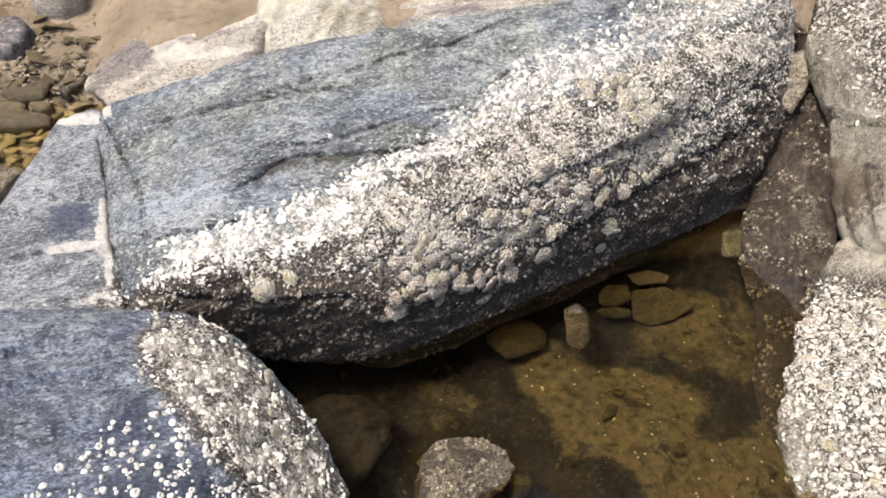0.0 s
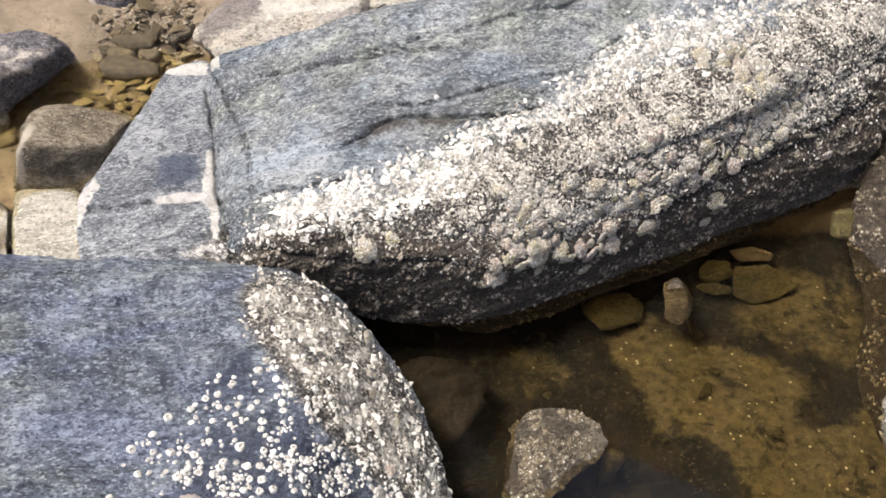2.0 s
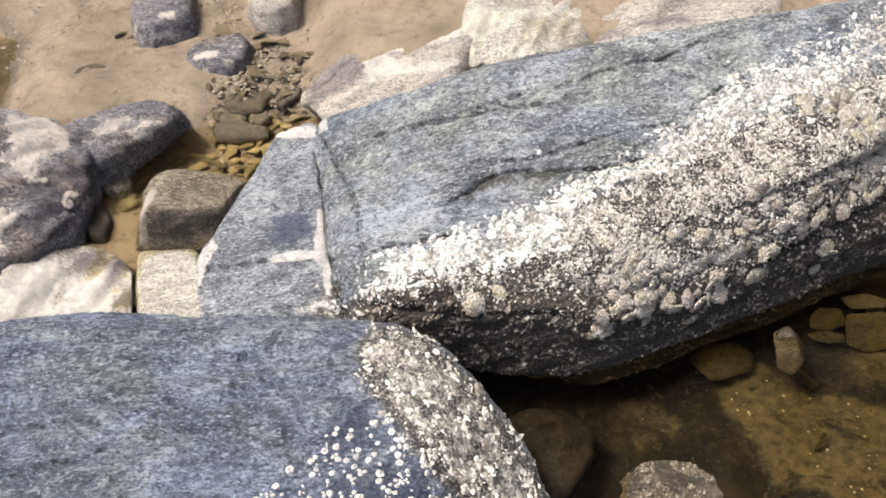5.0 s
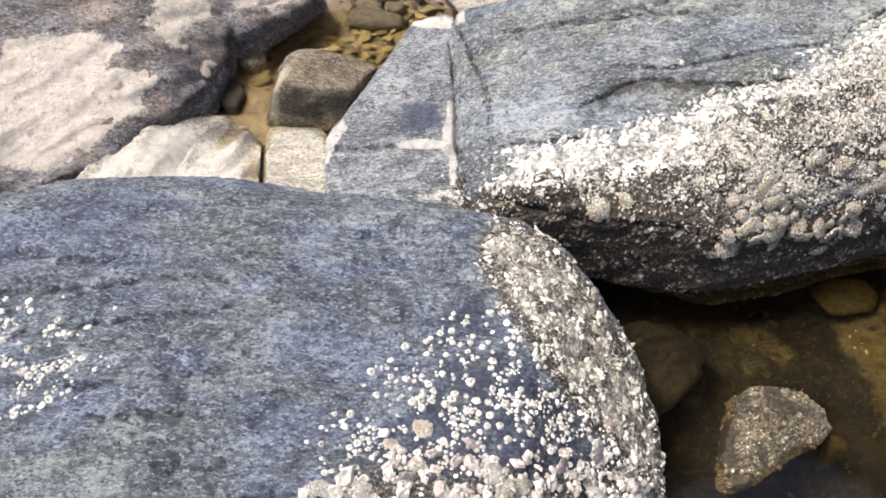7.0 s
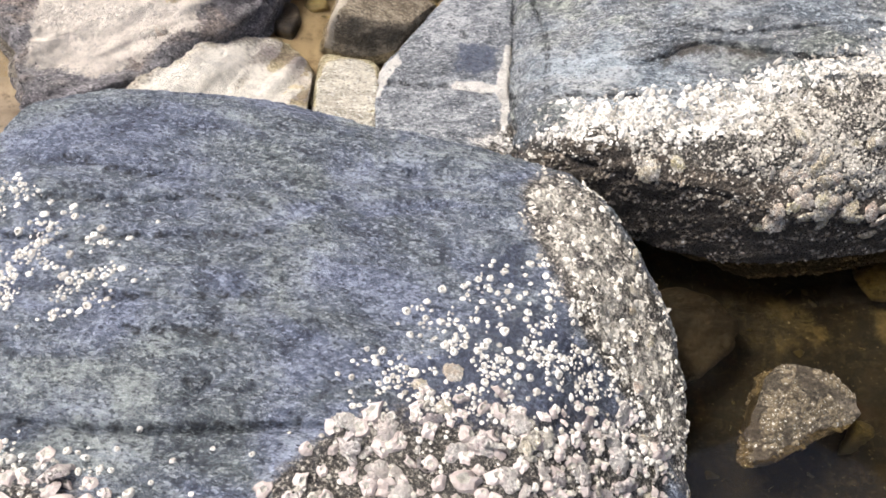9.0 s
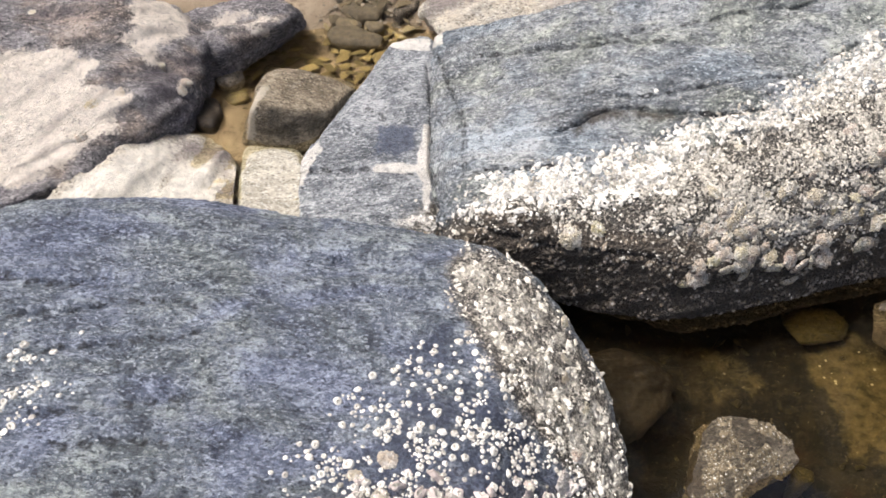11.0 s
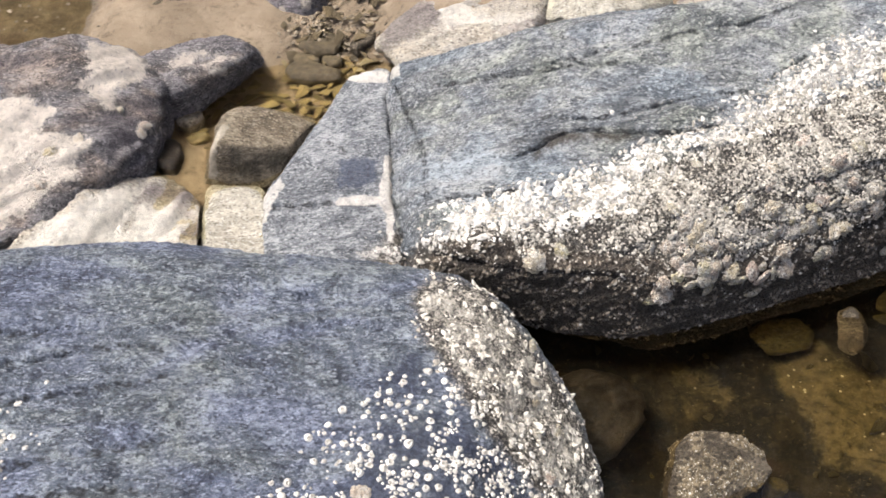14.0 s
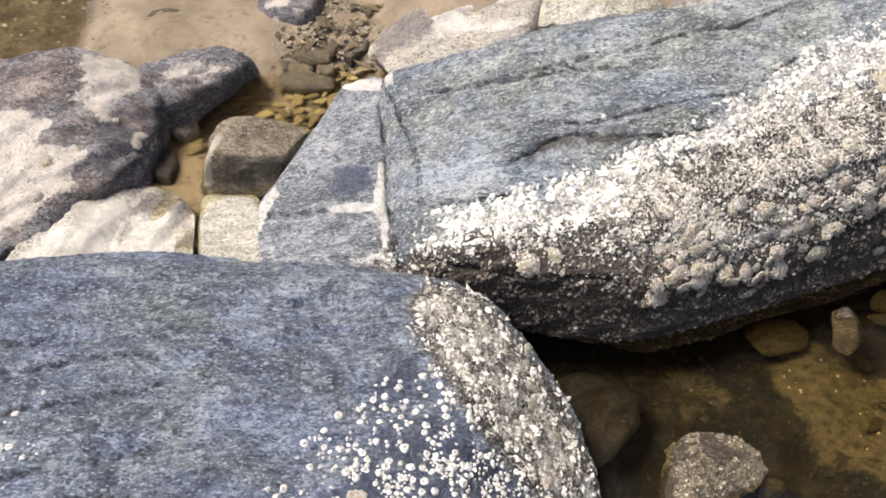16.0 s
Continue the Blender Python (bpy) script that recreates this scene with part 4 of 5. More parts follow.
bl = lone_rock(BACK_LEFT, M_LIME, "low dark rock streaked with white film and a few shells", seed=6, name="rock", grain=(1, 0.6, 0),
    cracks=[(((-0.699, 1.121), (-0.622, 1.118), (-0.554, 1.126), (-0.487, 1.116), (-0.429, 1.076)), 0.01, 0.012)],
    crust=[([[(-0.505, 1.177), (-0.522, 1.23), (-0.466, 1.225), (-0.417, 1.205), (-0.409, 1.165), (-0.412, 1.139), (-0.45, 1.11), (-0.44, 1.085), (-0.467, 1.081), (-0.495, 1.118), (-0.53, 1.118), (-0.498, 1.146)], [(-0.694, 1.114), (-0.61, 1.119), (-0.534, 1.086), (-0.556, 1.045), (-0.518, 1.034), (-0.472, 1.033), (-0.469, 1.012), (-0.502, 0.988), (-0.481, 0.963), (-0.521, 0.944), (-0.554, 0.899), (-0.628, 0.865), (-0.75, 0.87), (-0.75, 1.1)], [(-0.408, 1.063), (-0.38, 1.053), (-0.385, 1.039), (-0.407, 1.044)]], 0.02, 0.9)],
    stain_shade=[([[(-0.713, 1.217), (-0.602, 1.231), (-0.531, 1.215), (-0.541, 1.174), (-0.653, 1.144), (-0.713, 1.165)], [(-0.536, 1.092), (-0.466, 1.099), (-0.43, 1.12), (-0.399, 1.135), (-0.357, 1.111), (-0.369, 1.04), (-0.43, 0.977), (-0.481, 0.963), (-0.471, 1.028), (-0.546, 1.044)]], 0.03, 0.55)])
BL_TREE = tree_of(bl)
for q, r in [((-0.537, 1.250, 0.096), 0.013), ((-0.497, 1.282, 0.108), 0.014), ((-0.398, 1.333, 0.101), 0.012), ((-0.401, 1.312, 0.099), 0.011), ((-0.444, 1.360, 0.108), 0.01), ((-0.546, 1.194, 0.081), 0.014), ((-0.703, 1.497, 0.109), 0.011)]:
    co, n = nearest(BL_TREE, q)
    put_shell(co, n, r, rng, "white limpet shell on a dark streaked rock", "limpets on the streaked rock")
LOBE = [(-0.460, 1.488, 0.100), (-0.429, 1.540, 0.095), (-0.340, 1.562, 0.115), (-0.282, 1.560, 0.113), (-0.230, 1.542, 0.097), (-0.272, 1.530, 0.086), (-0.327, 1.475, 0.089), (-0.369, 1.424, 0.096), (-0.219, 1.630, 0.020), (-0.249, 1.587, 0.020), (-0.317, 1.516, 0.020), (-0.365, 1.456, 0.020), (-0.395, 1.465, 0.020), (-0.443, 1.707, -0.069), (-0.336, 1.742, -0.038)]
lone_rock(LOBE, M_LIME, "dark rounded rock with a cream patch, half in water", seed=7, crust=[([[(-0.306, 1.202), (-0.265, 1.206), (-0.255, 1.189), (-0.296, 1.183)], [(-0.312, 1.176), (-0.265, 1.180), (-0.276, 1.160), (-0.307, 1.158)], [(-0.378, 1.203), (-0.306, 1.217), (-0.311, 1.191), (-0.368, 1.171)]], 0.02, 0.8), ([[(-0.419, 1.198), (-0.306, 1.228), (-0.214, 1.195), (-0.307, 1.140), (-0.379, 1.130)]], 0.02, 0.42)], stain_shade=[([[(-0.405, 1.189), (-0.303, 1.219), (-0.202, 1.185), (-0.356, 1.091)]], 0.02, 0.25)])
WHITE_SLAB = [(-0.493, 1.237, 0.041), (-0.437, 1.269, 0.044), (-0.412, 1.258, 0.037), (-0.348, 1.250, 0.041), (-0.309, 1.213, 0.037), (-0.294, 1.186, 0.039), (-0.279, 1.059, 0.047), (-0.428, 1.027, 0.053), (-0.578, 1.044, 0.051), (-0.565, 1.093, 0.051), (-0.528, 1.157, 0.047), (-0.514, 1.291, 0.000), (-0.457, 1.325, 0.000), (-0.359, 1.302, 0.000), (-0.301, 1.238, 0.000), (-0.283, 1.110, 0.000), (-0.696, 1.285, -0.187)]
lone_rock(WHITE_SLAB, M_CREAM, "creamy white slab with grey blotches behind the near boulder", seed=8, grain=(0.5, 1, 0), cracks=[(((-0.399, 0.955), (-0.410, 0.919), (-0.427, 0.882), (-0.431, 0.841)), 0.006, 0.006)],
    crust=[([[(-0.446, 0.947), (-0.401, 0.946), (-0.420, 0.845), (-0.556, 0.839), (-0.538, 0.875)], [(-0.397, 0.918), (-0.338, 0.908), (-0.320, 0.880), (-0.338, 0.835), (-0.420, 0.836)]], 0.03, 1.0)], stain_shade=[([[(-0.415, 0.961), (-0.331, 0.955), (-0.298, 0.912), (-0.340, 0.913), (-0.406, 0.933)], [(-0.338, 0.881), (-0.292, 0.889), (-0.293, 0.852), (-0.338, 0.844)]], 0.02, 0.75), ([[(-0.610, 0.885), (-0.474, 0.940), (-0.392, 0.955), (-0.288, 0.912), (-0.293, 0.816), (-0.610, 0.808)]], 0.03, 0.33)])
PALE = [(-0.289, 1.226, 0.031), (-0.268, 1.244, 0.029), (-0.220, 1.242, 0.028), (-0.198, 1.225, 0.030), (-0.182, 1.129, 0.031), (-0.176, 1.051, 0.040), (-0.281, 1.056, 0.044), (-0.289, 1.137, 0.038), (-0.325, 1.375, -0.106), (-0.229, 1.374, -0.107), (-0.211, 1.233, -0.146), (-0.336, 1.235, -0.144)]
lone_rock(PALE, M_PALE, "pale yellowish stone wedged between slab and boulder", seed=9, name="stone", category="stone", rounds=5, amps=(0.012, 0.006, 0.003, 0.001), stain_shade=[([[(-0.279, 0.900), (-0.242, 0.890), (-0.252, 0.862), (-0.284, 0.863)]], 0.03, 0.4)])
SQUARE = [(-0.265, 1.356, 0.104), (-0.244, 1.378, 0.098), (-0.196, 1.380, 0.091), (-0.114, 1.369, 0.063), (-0.273, 1.251, 0.114), (-0.272, 1.314, 0.111), (-0.250, 1.285, 0.106), (-0.149, 1.301, 0.069), (-0.311, 1.271, 0.000), (-0.311, 1.304, 0.000), (-0.254, 1.247, 0.000), (-0.191, 1.254, 0.000), (-0.128, 1.358, 0.000), (-0.116, 1.417, 0.000), (-0.314, 1.591, -0.086), (-0.154, 1.568, -0.107)]
# Light painted on: front face darkened as shade, left edge whitened as lit.
lone_rock(SQUARE, M_BROWN, "squarish brown stone standing in the back pool", seed=10, name="stone", category="stone", rounds=1, coarse=0.014, amps=(0.009, 0.006, 0.004, 0.0015), crust=[([[(-0.296, 0.941), (-0.294, 0.963), (-0.277, 1.014), (-0.266, 1.047), (-0.253, 1.047), (-0.266, 1.010), (-0.281, 0.958), (-0.285, 0.939)]], 0.01, 0.95), ([[(-0.268, 1.074), (-0.191, 1.079), (-0.109, 1.051), (-0.148, 1.018), (-0.249, 1.037)]], 0.02, 0.3)], stain_shade=[([[(-0.254, 1.021), (-0.141, 1.005), (-0.189, 0.934), (-0.283, 0.950)]], 0.02, 0.55)])
BEHIND = [(-0.005, 1.551, 0.105), (0.053, 1.614, 0.109), (0.113, 1.680, 0.116), (0.167, 1.723, 0.120), (0.206, 1.830, 0.129), (0.351, 1.843, 0.141), (0.365, 1.746, 0.141), (0.303, 1.598, 0.130), (0.284, 1.535, 0.126), (0.109, 1.487, 0.100), (0.046, 1.474, 0.088), (0.225, 2.012, -0.057), (0.388, 2.027, -0.044), (0.067, 1.898, -0.160)]
lone_rock(BEHIND, M_CREAM, "pale cream rock with grey lichen behind the long boulder", seed=12, coarse=0.025, grain=(1, 0.5, 0), crust=[([[(0.108, 1.335), (0.204, 1.388), (0.318, 1.417), (0.344, 1.384), (0.302, 1.33), (0.204, 1.313), (0.152, 1.314), (0.178, 1.269), (0.289, 1.26), (0.206, 1.256), (0.125, 1.249), (0.119, 1.286)]], 0.03, 1.2)], stain_shade=[([[(-0.02, 1.28), (0.06, 1.33), (0.15, 1.314), (0.138, 1.279), (0.115, 1.249), (0.062, 1.216), (0.012, 1.18)], [(0.2, 1.31), (0.3, 1.335), (0.3, 1.305), (0.22, 1.285)]], 0.03, 0.75)])
RIDGE = [(0.297, 1.568, 0.121), (0.321, 1.645, 0.138), (0.369, 1.776, 0.150), (0.447, 1.840, 0.138), (0.605, 1.835, 0.134), (0.550, 1.601, 0.133), (0.443, 1.577, 0.128), (0.365, 1.572, 0.123), (0.415, 2.026, -0.044), (0.668, 2.018, -0.052)]
lone_rock(RIDGE, M_PALE, "pale stone with a white edge and tan stains", seed=13, coarse=0.025, grain=(0.5, 1, 0), crust=[([[(0.318, 1.353), (0.344, 1.384), (0.409, 1.376), (0.351, 1.304), (0.324, 1.265), (0.288, 1.257)]], 0.02, 0.95)], stain_shade=[([[(0.4, 1.28), (0.42, 1.38), (0.56, 1.36), (0.55, 1.28)]], 0.04, 0.62)])
EDGE = [(0.564, 1.620, 0.115), (0.606, 1.784, 0.122), (0.790, 1.829, 0.128), (1.044, 1.849, 0.146), (0.939, 1.602, 0.168), (0.764, 1.606, 0.137), (0.703, 2.016, -0.053), (1.176, 2.063, -0.011)]
lone_rock(EDGE, M_CREAM, "white limestone ledge with grey pits", seed=14, coarse=0.025, stain_shade=[([[(0.567, 1.315), (0.629, 1.335), (0.636, 1.288), (0.564, 1.280)], [(0.652, 1.334), (0.768, 1.340), (0.764, 1.300), (0.660, 1.299)]], 0.02, 0.7)])

# ---- the wall of rock beside the pool ----
cliff = tagged(new("rock"), "tall cream rock with shells and a brown wet foot", "rock")
UPPER_BLOCK = [(1.370, 1.468, 0.328), (1.313, 1.305, 0.251), (1.297, 1.200, 0.208), (1.277, 1.127, 0.161), (1.249, 1.032, 0.110), (1.212, 0.936, 0.067), (1.191, 0.840, 0.042), (1.372, 0.711, 0.084), (1.658, 1.269, 0.411), (1.368, 1.143, 0.297), (1.232, 0.858, 0.146), (1.617, 1.633, 0.126), (1.586, 1.245, -0.223), (1.728, 0.966, -0.125)]
LOWER_BLOCK = [(1.232, 0.964, 0.066), (1.174, 0.921, 0.054), (1.105, 0.863, 0.037), (1.052, 0.807, 0.012), (1.019, 0.736, 0.018), (1.002, 0.685, 0.016), (0.942, 0.622, 0.003), (0.871, 0.527, -0.003), (1.114, 0.416, 0.080), (1.375, 0.756, 0.141), (1.228, 0.845, 0.134), (1.085, 0.675, 0.086), (1.301, 0.992, -0.101), (1.174, 0.672, -0.302), (1.563, 0.615, -0.353)]
FOOT = [(1.371, 1.447, 0.204), (1.348, 1.351, 0.222), (1.298, 1.148, 0.144), (1.213, 0.958, 0.061), (1.106, 0.839, 0.007), (1.057, 0.807, -0.031), (1.021, 0.760, -0.082), (1.044, 0.871, -0.070), (1.066, 0.980, -0.015), (1.100, 1.052, 0.023), (1.240, 1.209, 0.094), (0.955, 0.595, -0.108), (0.951, 0.640, -0.173), (1.491, 1.445, -0.043), (1.251, 0.921, -0.340), (1.556, 1.248, -0.220)]
RIGHT_CRACKS = [(((1.257, 1.179), (1.273, 1.085), (1.268, 1.002), (1.279, 0.940), (1.358, 0.922)), 0.008, 0.012), (((1.244, 0.867), (1.212, 0.771), (1.211, 0.653)), 0.006, 0.006), (((1.111, 0.625), (1.076, 0.559), (1.055, 0.509)), 0.005, 0.006)]
right_top = part("ledge", roughen(hull(UPPER_BLOCK, 0.025, 2, 0.007), (0, 1, 0.6), (0.04, 0.014, 0.007, 0.002), RIGHT_CRACKS, 15), M_RIGHT, cliff)
right_body = part("body", roughen(hull(LOWER_BLOCK, 0.025, 2, 0.007), (0, 1, 0.6), (0.04, 0.014, 0.007, 0.002), RIGHT_CRACKS, 18), M_RIGHT, cliff)
foot = part("foot", roughen(hull(FOOT, 0.02, 2, 0.008), (0, 1, 0.6), (0.03, 0.014, 0.008, 0.002), (), 16), M_WET, cliff, "brown wet foot in the water")
for block in (right_top, right_body):
    paint(block, RIGHT_CRACKS, crust=[([[(1.170, 0.771), (1.299, 0.903), (1.455, 0.888), (1.378, 0.548), (1.172, 0.618)]], 0.04, 0.6)], stain_shade=[([[(1.205, 0.926), (1.262, 0.972), (1.227, 0.742), (1.171, 0.699)]], 0.02, 0.7)], barn=[([[(0.994, 0.679), (1.090, 0.739), (1.354, 0.609), (1.266, 0.213), (0.888, 0.293)], [(1.290, 1.250), (1.620, 1.235), (1.552, 0.930), (1.303, 0.954)]], 0.03, 0.8)])
paint(foot, crust=[([[(1.150, 0.881), (1.244, 0.943), (1.217, 0.753), (1.115, 0.707)]], 0.03, 0.45)])
RIGHT_TRI = surface(right_top, right_body)
barnacles("barnacle_crust", M_BARN_GREY, "cream barnacles packed on the tall rock", scatter(RIGHT_TRI, 70000, lambda uv, n: np.maximum(zone([[(0.979, 0.645), (1.058, 0.732), (1.195, 0.613), (1.183, 0.254), (0.885, 0.316)]], uv, 0.03), 0.45 * zone([[(1.290, 1.250), (1.515, 1.240), (1.450, 0.940), (1.303, 0.954)]], uv, 0.02)), None, 21), lambda s: 0.0014 + 0.0036 * s ** 2.5, 21, 0.45, 6, (0.2, 0.45), 0.4)
for p, n, s in list(zip(*scatter(RIGHT_TRI, 3000, grow([[(0.986, 0.679), (1.057, 0.723), (1.125, 0.696), (1.205, 0.556), (1.166, 0.275), (0.898, 0.331)]], 0.02), lambda s: 0.02 + 0.008 * s, 22)))[:34]:
    put_shell(p, n, 0.0085 + 0.007 * s, rng, "white limpet shell on the cream rock", "limpets on the cream rock", 0.3)

WEDGE = [(1.254, 1.292, 0.221), (1.293, 1.298, 0.227), (1.284, 1.249, 0.209), (1.256, 1.213, 0.185), (1.217, 1.184, 0.159), (1.207, 1.211, 0.166), (1.233, 1.226, 0.179), (1.342, 1.367, 0.149), (1.359, 1.331, 0.117), (1.305, 1.300, 0.089)]
lone_rock(WEDGE, M_BROWN, "grey-pink wedge stone jammed in the crevice", seed=17, coarse=0.012, rounds=2, fine=0.008, amps=(0.003, 0.002, 0.001, 0.0005), name="stone", category="stone", crust=[([[(1.246, 1.116), (1.297, 1.112), (1.288, 1.064), (1.239, 1.078)]], 0.02, 0.5)])

# ---- stones in the front pool ----
def pool_stone(points, material, label, seed, coarse=0.014, rounds=2, amps=(0.005, 0.004, 0.003, 0.0015), **kw):
    return lone_rock(points, material, label, seed=seed, coarse=coarse, rounds=rounds, fine=0.006, amps=amps, name="stone", category="stone", **kw)


pool_stone([(0.700, 0.945, -0.003), (0.727, 0.952, 0.003), (0.732, 0.928, -0.001), (0.719, 0.880, -0.010), (0.697, 0.865, -0.014), (0.679, 0.876, -0.013), (0.743, 0.988, -0.069), (0.772, 0.952, -0.102)], M_DRIED, "pale rough stone standing half out of the pool", 31, 0.01, crust=[([[(0.678, 0.702), (0.725, 0.699), (0.726, 0.664), (0.675, 0.668)]], 0.02, 0.4)], stain_shade=[([[(0.669, 0.677), (0.731, 0.672), (0.726, 0.621), (0.664, 0.626)]], 0.02, 0.6)])
pool_stone([(0.566, 0.944, -0.075), (0.607, 0.965, -0.055), (0.654, 0.964, -0.056), (0.677, 0.941, -0.077), (0.666, 0.918, -0.098), (0.595, 0.907, -0.090), (0.629, 1.019, -0.164), (0.707, 1.000, -0.181)], M_OLIVE, "round olive stone under the boulder's edge", 32)
dark_stone = pool_stone([(0.23, 0.835, -0.05), (0.300, 0.86, -0.035), (0.350, 0.84, -0.03), (0.372, 0.80, -0.035), (0.36, 0.775, -0.045), (0.325, 0.755, -0.055), (0.29, 0.735, -0.06), (0.256, 0.775, -0.055), (0.26, 0.78, -0.13), (0.33, 0.79, -0.13), (0.36, 0.88, -0.13), (0.24, 0.88, -0.13)], M_DARK, "dark brown wet stone just under the water", 33, 0.012, 2, (0.03, 0.02, 0.009, 0.003))
grey_stone = pool_stone([(0.398, 0.712, 0.012), (0.42, 0.728, 0.022), (0.45, 0.726, 0.03), (0.478, 0.712, 0.03), (0.507, 0.69, 0.022), (0.52, 0.668, 0.008), (0.505, 0.65, -0.002), (0.47, 0.642, 0.0), (0.435, 0.632, 0.001), (0.405, 0.61, 0.0), (0.385, 0.685, 0.003), (0.366, 0.640, -0.004), (0.352, 0.585, -0.006), (0.378, 0.588, -0.006), (0.45, 0.685, 0.036), (0.425, 0.67, 0.026), (0.40, 0.70, -0.14), (0.47, 0.70, -0.14), (0.50, 0.76, -0.14), (0.42, 0.77, -0.14)], M_DRIED, "grey-brown granular stone awash in the pool", 34, 0.009, 3, (0.012, 0.008, 0.005, 0.002), crust=[([[(0.40, 0.555), (0.50, 0.54), (0.50, 0.50), (0.40, 0.48)]], 0.03, 0.3)], stain_shade=[([[(0.35, 0.49), (0.40, 0.5), (0.41, 0.42), (0.35, 0.40)]], 0.02, 0.9)])
pool_stone([(0.507, 0.668, -0.008), (0.521, 0.67, -0.006), (0.534, 0.66, -0.008), (0.532, 0.648, -0.01), (0.516, 0.645, -0.01), (0.51, 0.655, -0.14), (0.53, 0.66, -0.14)], M_OLIVE, "small round rust-brown pebble under the water", 41, 0.008, 2)
pool_stone([(0.860, 1.002, -0.074), (0.919, 1.001, -0.075), (0.944, 0.986, -0.089), (0.970, 0.962, -0.110), (0.923, 0.948, -0.123), (0.872, 0.943, -0.127), (0.846, 0.959, -0.113), (0.877, 0.999, -0.112), (0.953, 0.983, -0.126), (0.892, 0.967, -0.141)], M_OLIVE, "flat olive-green slab on the pool floor", 35, 0.012, 1)
pool_stone([(0.793, 1.005, -0.071), (0.818, 1.018, -0.060), (0.858, 1.012, -0.066), (0.856, 0.984, -0.091), (0.825, 0.978, -0.096), (0.794, 0.987, -0.088), (0.815, 1.018, -0.095), (0.857, 1.009, -0.103)], M_OLIVE, "brown flat stone on the pool floor", 36, 0.012, 1)
pool_stone([(0.779, 0.977, -0.089), (0.812, 0.978, -0.087), (0.846, 0.969, -0.095), (0.845, 0.958, -0.105), (0.803, 0.962, -0.102), (0.803, 0.984, -0.108), (0.845, 0.976, -0.115)], M_OLIVE, "orange flat stone on the pool floor", 37, 0.012, 1)
pool_stone([(0.853, 1.029, -0.050), (0.898, 1.030, -0.049), (0.938, 1.016, -0.061), (0.931, 1.004, -0.072), (0.871, 1.008, -0.069), (0.875, 1.038, -0.077), (0.941, 1.028, -0.086)], M_SLATE, "dark flat stone under the boulder", 38, 0.012, 1)
pool_stone([(1.036, 1.040, 0.030), (1.075, 1.041, 0.030), (1.080, 1.014, 0.006), (1.062, 0.999, -0.007), (1.030, 1.007, 0.000), (1.089, 1.077, -0.025), (1.112, 1.051, -0.048)], M_OLIVE, "yellow-brown stone in the pool corner", 39, 0.012, 2)
pool_stone([(0.997, 0.836, -0.154), (1.054, 0.835, -0.155), (1.090, 0.818, -0.171), (1.058, 0.805, -0.182), (1.004, 0.819, -0.169), (1.046, 0.864, -0.216), (1.113, 0.846, -0.232)], M_WET, "rusty brown stone at the foot of the rock", 40, 0.012, 2)


barnacles("barnacle_crust", M_BARN_BROWN, "brown barnacles over the larger pool stone", scatter(surface(grey_stone), 9000, lambda uv, n: 0.7 * patchy(uv, 40, 31, -0.1, 0.15), None, 31), lambda s: 0.0014 + 0.0036 * s ** 3, 31, 0.5, 6, (0.2, 0.4), 0.4)
barnacles("barnacle_crust", M_BARN_BROWN, "dull brown barnacles in patches on the wet foot", scatter(surface(foot), 12000, lambda uv, n: patchy(uv, 30, 33, -0.1, 0.2), None, 33), lambda s: 0.0014 + 0.004 * s ** 3, 33, 0.6, 6)

# ---- ground and water ----
def smooth(a, b, x):
    t = np.clip((x - a) / (b - a), 0, 1)
    return t * t * (3 - 2 * t)


